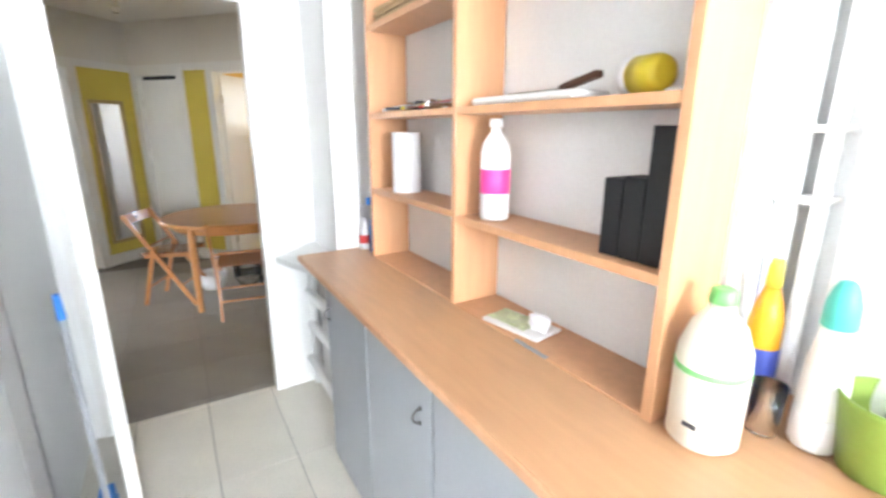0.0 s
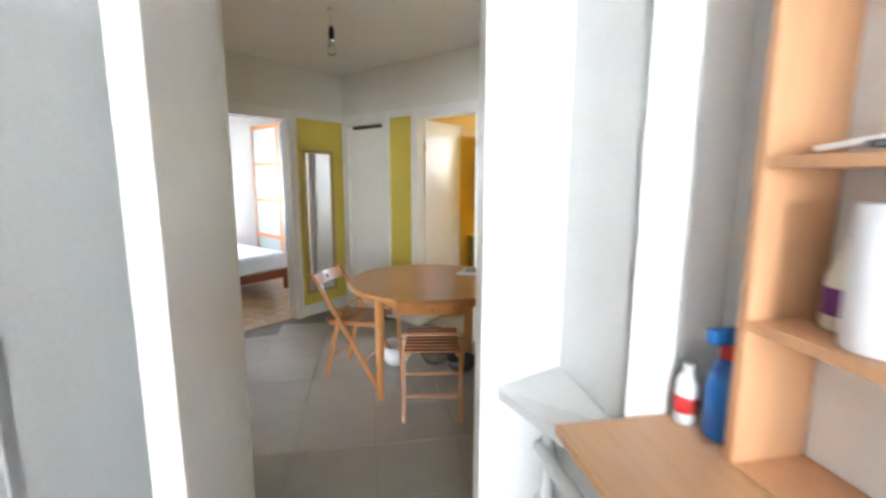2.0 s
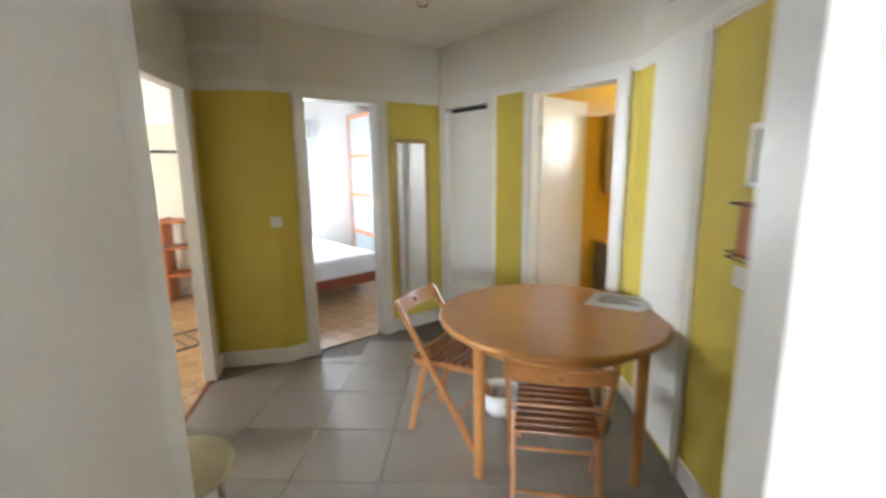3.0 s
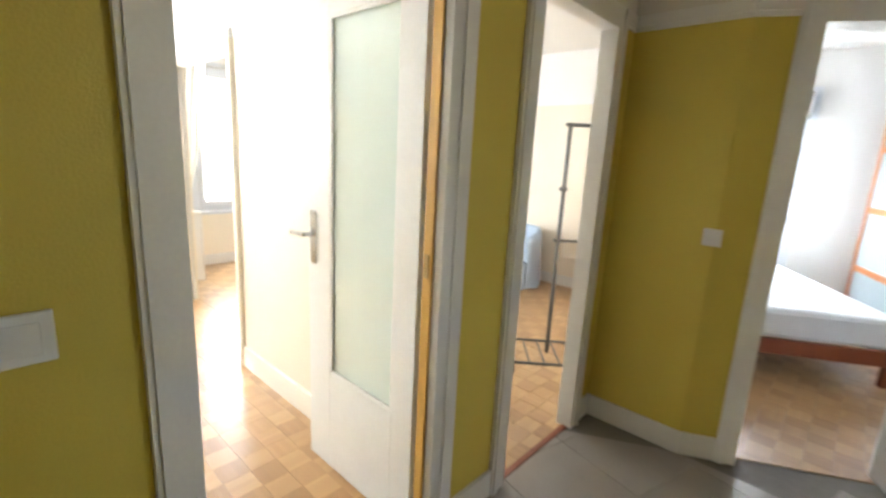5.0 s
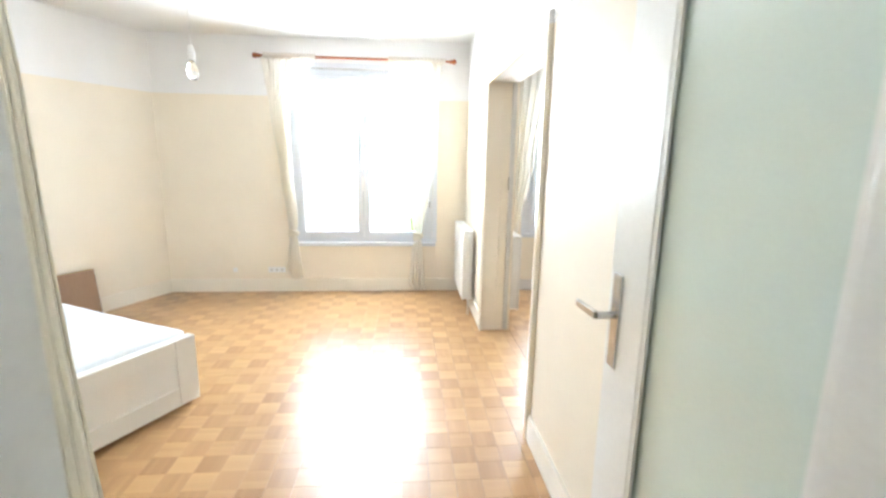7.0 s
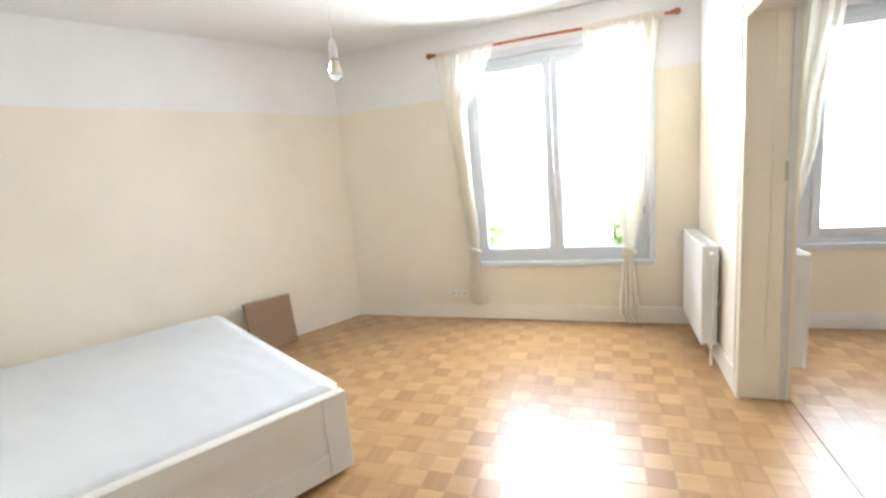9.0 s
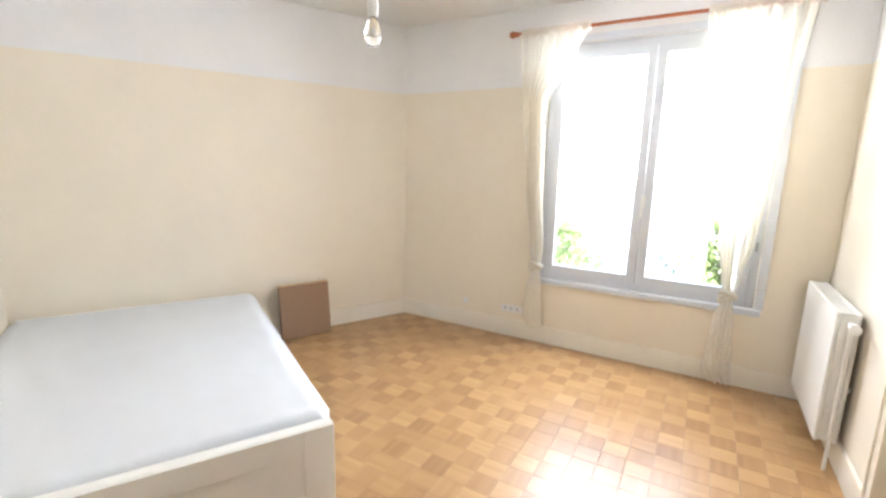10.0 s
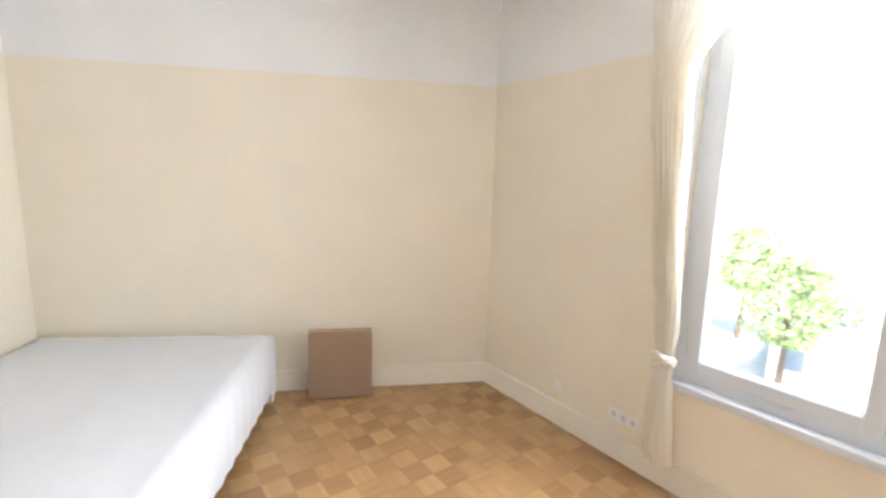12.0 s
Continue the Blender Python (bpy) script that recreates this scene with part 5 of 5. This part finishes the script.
# ---- outside ----
prism("ground", [(-900, -900), (900, -900), (900, 900), (-900, 900)], -9.2, -9.0, M_GROUND, "pale ground far below the windows", "ground")


def tree(x, y, h, seed):
    rnd = random.Random(seed)
    root = thing("tree", "leafy green tree outside the window", "tree", at(x, y, -9), "trees outside")
    bm = bar(B(), (0, 0, 0), (0.1, 0.1, h * 0.6), 0.2, 0.09)
    for k in range(6):
        a = k * 1.05
        bar(bm, (0.05, 0.05, h * (0.4 + 0.04 * k)), (1.4 * math.cos(a), 1.4 * math.sin(a), h * (0.62 + 0.05 * k)), 0.06, 0.02, 8)
    part("trunk", bm, M_BARK, root)
    vs, fs = [], []
    for k in range(2600):
        a, r, z = rnd.uniform(0, 6.28), rnd.uniform(0.2, 1) ** 0.6, rnd.uniform(-1, 1)
        w = 2.3 * math.sqrt(max(0, 1 - z * z)) * (1 + 0.3 * math.sin(3 * a + 4 * z + seed))
        c = Vector((w * r * math.cos(a), w * r * math.sin(a), h * 0.75 + 2.2 * z))
        d1 = Vector((rnd.uniform(-1, 1), rnd.uniform(-1, 1), rnd.uniform(-1, 1))).normalized() * 0.16
        d2 = Vector((rnd.uniform(-1, 1), rnd.uniform(-1, 1), rnd.uniform(-1, 1))).normalized() * 0.1
        n = len(vs)
        vs += [c - d1, c + d2, c + d1, c - d2]
        fs.append((n, n + 1, n + 2, n + 3))
    me = bpy.data.meshes.new("crown")
    me.from_pydata(vs, [], fs)
    me.materials.append(M_LEAF)
    cr = new("crown", me)
    cr.parent = root


tree(-33, 2.6, 6.6, 1)
tree(-29, -4.0, 6.6, 2)
tree(-35, 5.0, 7.2, 3)
tree(-37, -9.0, 7.4, 4)


def house(x, y, w, d, h, turn):
    root = thing("house", "pale rendered house with slate roof across the street", "house", at(x, y, -9, turn), "houses outside")
    part("wall", box(B(), 0, d, 0, w, 0, h), M_FACADE, root)
    bm = B()
    vs = [bm.verts.new(p) for p in ((-0.3, -0.3, h), (d + 0.3, -0.3, h), (d + 0.3, w + 0.3, h), (-0.3, w + 0.3, h), (d / 2, -0.3, h + 2.5), (d / 2, w + 0.3, h + 2.5))]
    for f in ((0, 3, 2, 1), (0, 1, 4), (2, 3, 5), (1, 2, 5, 4), (3, 0, 4, 5)):
        bm.faces.new([vs[i] for i in f])
    bmesh.ops.recalc_face_normals(bm, faces=bm.faces)
    part("roof", bm, M_SLATE, root)
    for k in range(int(w / 2)):
        for z in (1.2, 4.0):
            part("window", box(B(), d, d + 0.05, 0.5 + 2 * k, 1.5 + 2 * k, z, z + 1.4), M_DARK, root)


house(-38, -6, 9, 8, 6.5, 8)
house(-40, 6, 10, 8, 7.5, -4)


# ---- floor coverings ----
def inside(x, y, pts):
    c = False
    for (x0, y0), (x1, y1) in zip(pts, pts[1:] + pts[:1]):
        if (y0 > y) != (y1 > y) and x < (x1 - x0) * (y - y0) / (y1 - y0) + x0:
            c = not c
    return c


def clip(poly, pts):
    """The part of the convex polygon poly inside the convex outline pts."""
    out = poly
    for (ax, ay), (bx, by) in zip(pts, pts[1:] + pts[:1]):
        src, out = out, []
        side = lambda p: (bx - ax) * (p[1] - ay) - (by - ay) * (p[0] - ax)
        for p, q in zip(src, src[1:] + src[:1]):
            sp_, sq = side(p), side(q)
            if sp_ >= 0:
                out.append(p)
            if (sp_ >= 0) != (sq >= 0):
                f = sp_ / (sp_ - sq)
                out.append((p[0] + (q[0] - p[0]) * f, p[1] + (q[1] - p[1]) * f))
        if len(out) < 3:
            return []
    return out


def covering(name, label, outline, size_u, size_v, rot, mat, piece, near, gap=0.0015, offset=(0, 0), thick=0.006):
    """A floor of separate pieces; those in the near stretch are objects of their own, the rest one sheet of islands."""
    root = thing(name, label, "floor", kind="structure")
    rm = Matrix.Rotation(radians(rot), 4, "Z")
    inv = rm.inverted()
    loc = [tuple((inv @ Vector((x, y, 0)))[:2]) for x, y in outline]
    u0, u1 = min(p[0] for p in loc), max(p[0] for p in loc)
    v0, v1 = min(p[1] for p in loc), max(p[1] for p in loc)
    verts, faces, shared, count = [], [], None, 0
    for i in range(math.floor((u0 - offset[0]) / size_u), math.ceil((u1 - offset[0]) / size_u)):
        for j in range(math.floor((v0 - offset[1]) / size_v), math.ceil((v1 - offset[1]) / size_v)):
            a, b = offset[0] + i * size_u + gap, offset[0] + (i + 1) * size_u - gap
            c, d = offset[1] + j * size_v + gap, offset[1] + (j + 1) * size_v - gap
            quad = [(a, c), (b, c), (b, d), (a, d)]
            whole = all(inside(x, y, loc) for x, y in quad)
            mid = rm @ Vector(((a + b) / 2, (c + d) / 2, 0))
            if whole and count < 300 and near(mid.x, mid.y):
                if shared is None:
                    bm = B()
                    box(bm, 0, b - a, 0, d - c, -thick, 0, 0.0008)
                    me = bpy.data.meshes.new(piece)
                    bm.to_mesh(me)
                    bm.free()
                    me.materials.append(mat)
                    shared = me
                ob = new(piece, shared)
                ob.parent = root
                ob.matrix_world = rm @ Matrix.Translation((a, c, -0.0002 * (count % 3)))
                count += 1
                continue
            pl = quad if whole else clip(quad, loc)
            if len(pl) < 3:
                continue
            n, k = len(verts), len(pl)
            verts += [tuple(rm @ Vector((x, y, 0))) for x, y in pl] + [tuple(rm @ Vector((x, y, -thick))) for x, y in pl]
            faces.append(tuple(range(n, n + k)))
            faces += [(n + q, n + k + q, n + k + (q + 1) % k, n + (q + 1) % k) for q in range(k)]
    me = bpy.data.meshes.new(piece + "_rest")
    me.from_pydata(verts, [], faces)
    me.materials.append(mat)
    ob = new(piece + "_rest", me)
    ob.parent = root
    tagged(ob, kind="stuff")


HALLF = [P0, P1, P2, CC, B0, SW]
LIVF = [(-5.08, 1.26), (-2.56, 0.06), (-0.53, 2.0), (-0.53, 4.62), (-5.08, 4.62)]
covering("floor_parquet", "glossy oak mosaic parquet", LIVF, 0.12, 0.12, 0, M_PARQ, "parquet_square", lambda x, y: -4.0 < x < -1.5 and 2.55 < y < 4.3, 0.0006)
covering("floor_salon", "glossy oak mosaic parquet of the next room", [(-5.08, 4.625), (-0.53, 4.625), (-0.53, 7.9), (-5.08, 7.9)], 0.12, 0.12, 0, M_PARQ, "parquet_square", lambda x, y: -1.9 < x < -0.6 and 4.62 < y < 6.2, 0.0006)
covering("floor_bedroom", "oak mosaic parquet of the second bedroom", [(-0.45, 5.65), (0.02, 5.65), (1.37, 6.385), (1.9, 6.74), (1.9, 9.0), (-0.45, 9.0)], 0.12, 0.12, 0, M_PARQ, "parquet_square", lambda x, y: 0.0 < x < 1.2 and 5.8 < y < 7.4, 0.0006)
covering("floor_hall", "taupe stoneware floor tiles with fine joints", HALLF, 0.45, 0.45, -14, M_HTILE, "floor_tile", lambda x, y: True, 0.0015, (0.1, 0.0))
covering("floor_kitchen", "cream stoneware kitchen floor tiles", [kp(-1.0, -3.3), kp(1.2, -3.3), kp(1.2, 2.66), kp(-1.0, 2.66)], 0.33, 0.65, -14, M_KTILE, "floor_tile", lambda x, y: True, 0.002, (0.085, 0.03))
covering("floor_bathroom", "taupe bathroom floor tiles", BATH, 0.3, 0.3, 27, M_HTILE, "floor_tile", lambda x, y: True, 0.002)
for nm, a, b, w, wl in (("threshold_living", (-0.5, 3.485), (-0.5, 4.26), 0.06, 0), ("threshold_salon", (-0.5, 4.7), (-0.5, 5.37), 0.06, 0)):
    single(nm, box(B(), -0.53, -0.5, a[1] + 0.02, b[1] - 0.02, -0.005, 0.004), M_REDWOOD, "dark wooden threshold strip", "threshold", kind="structure")
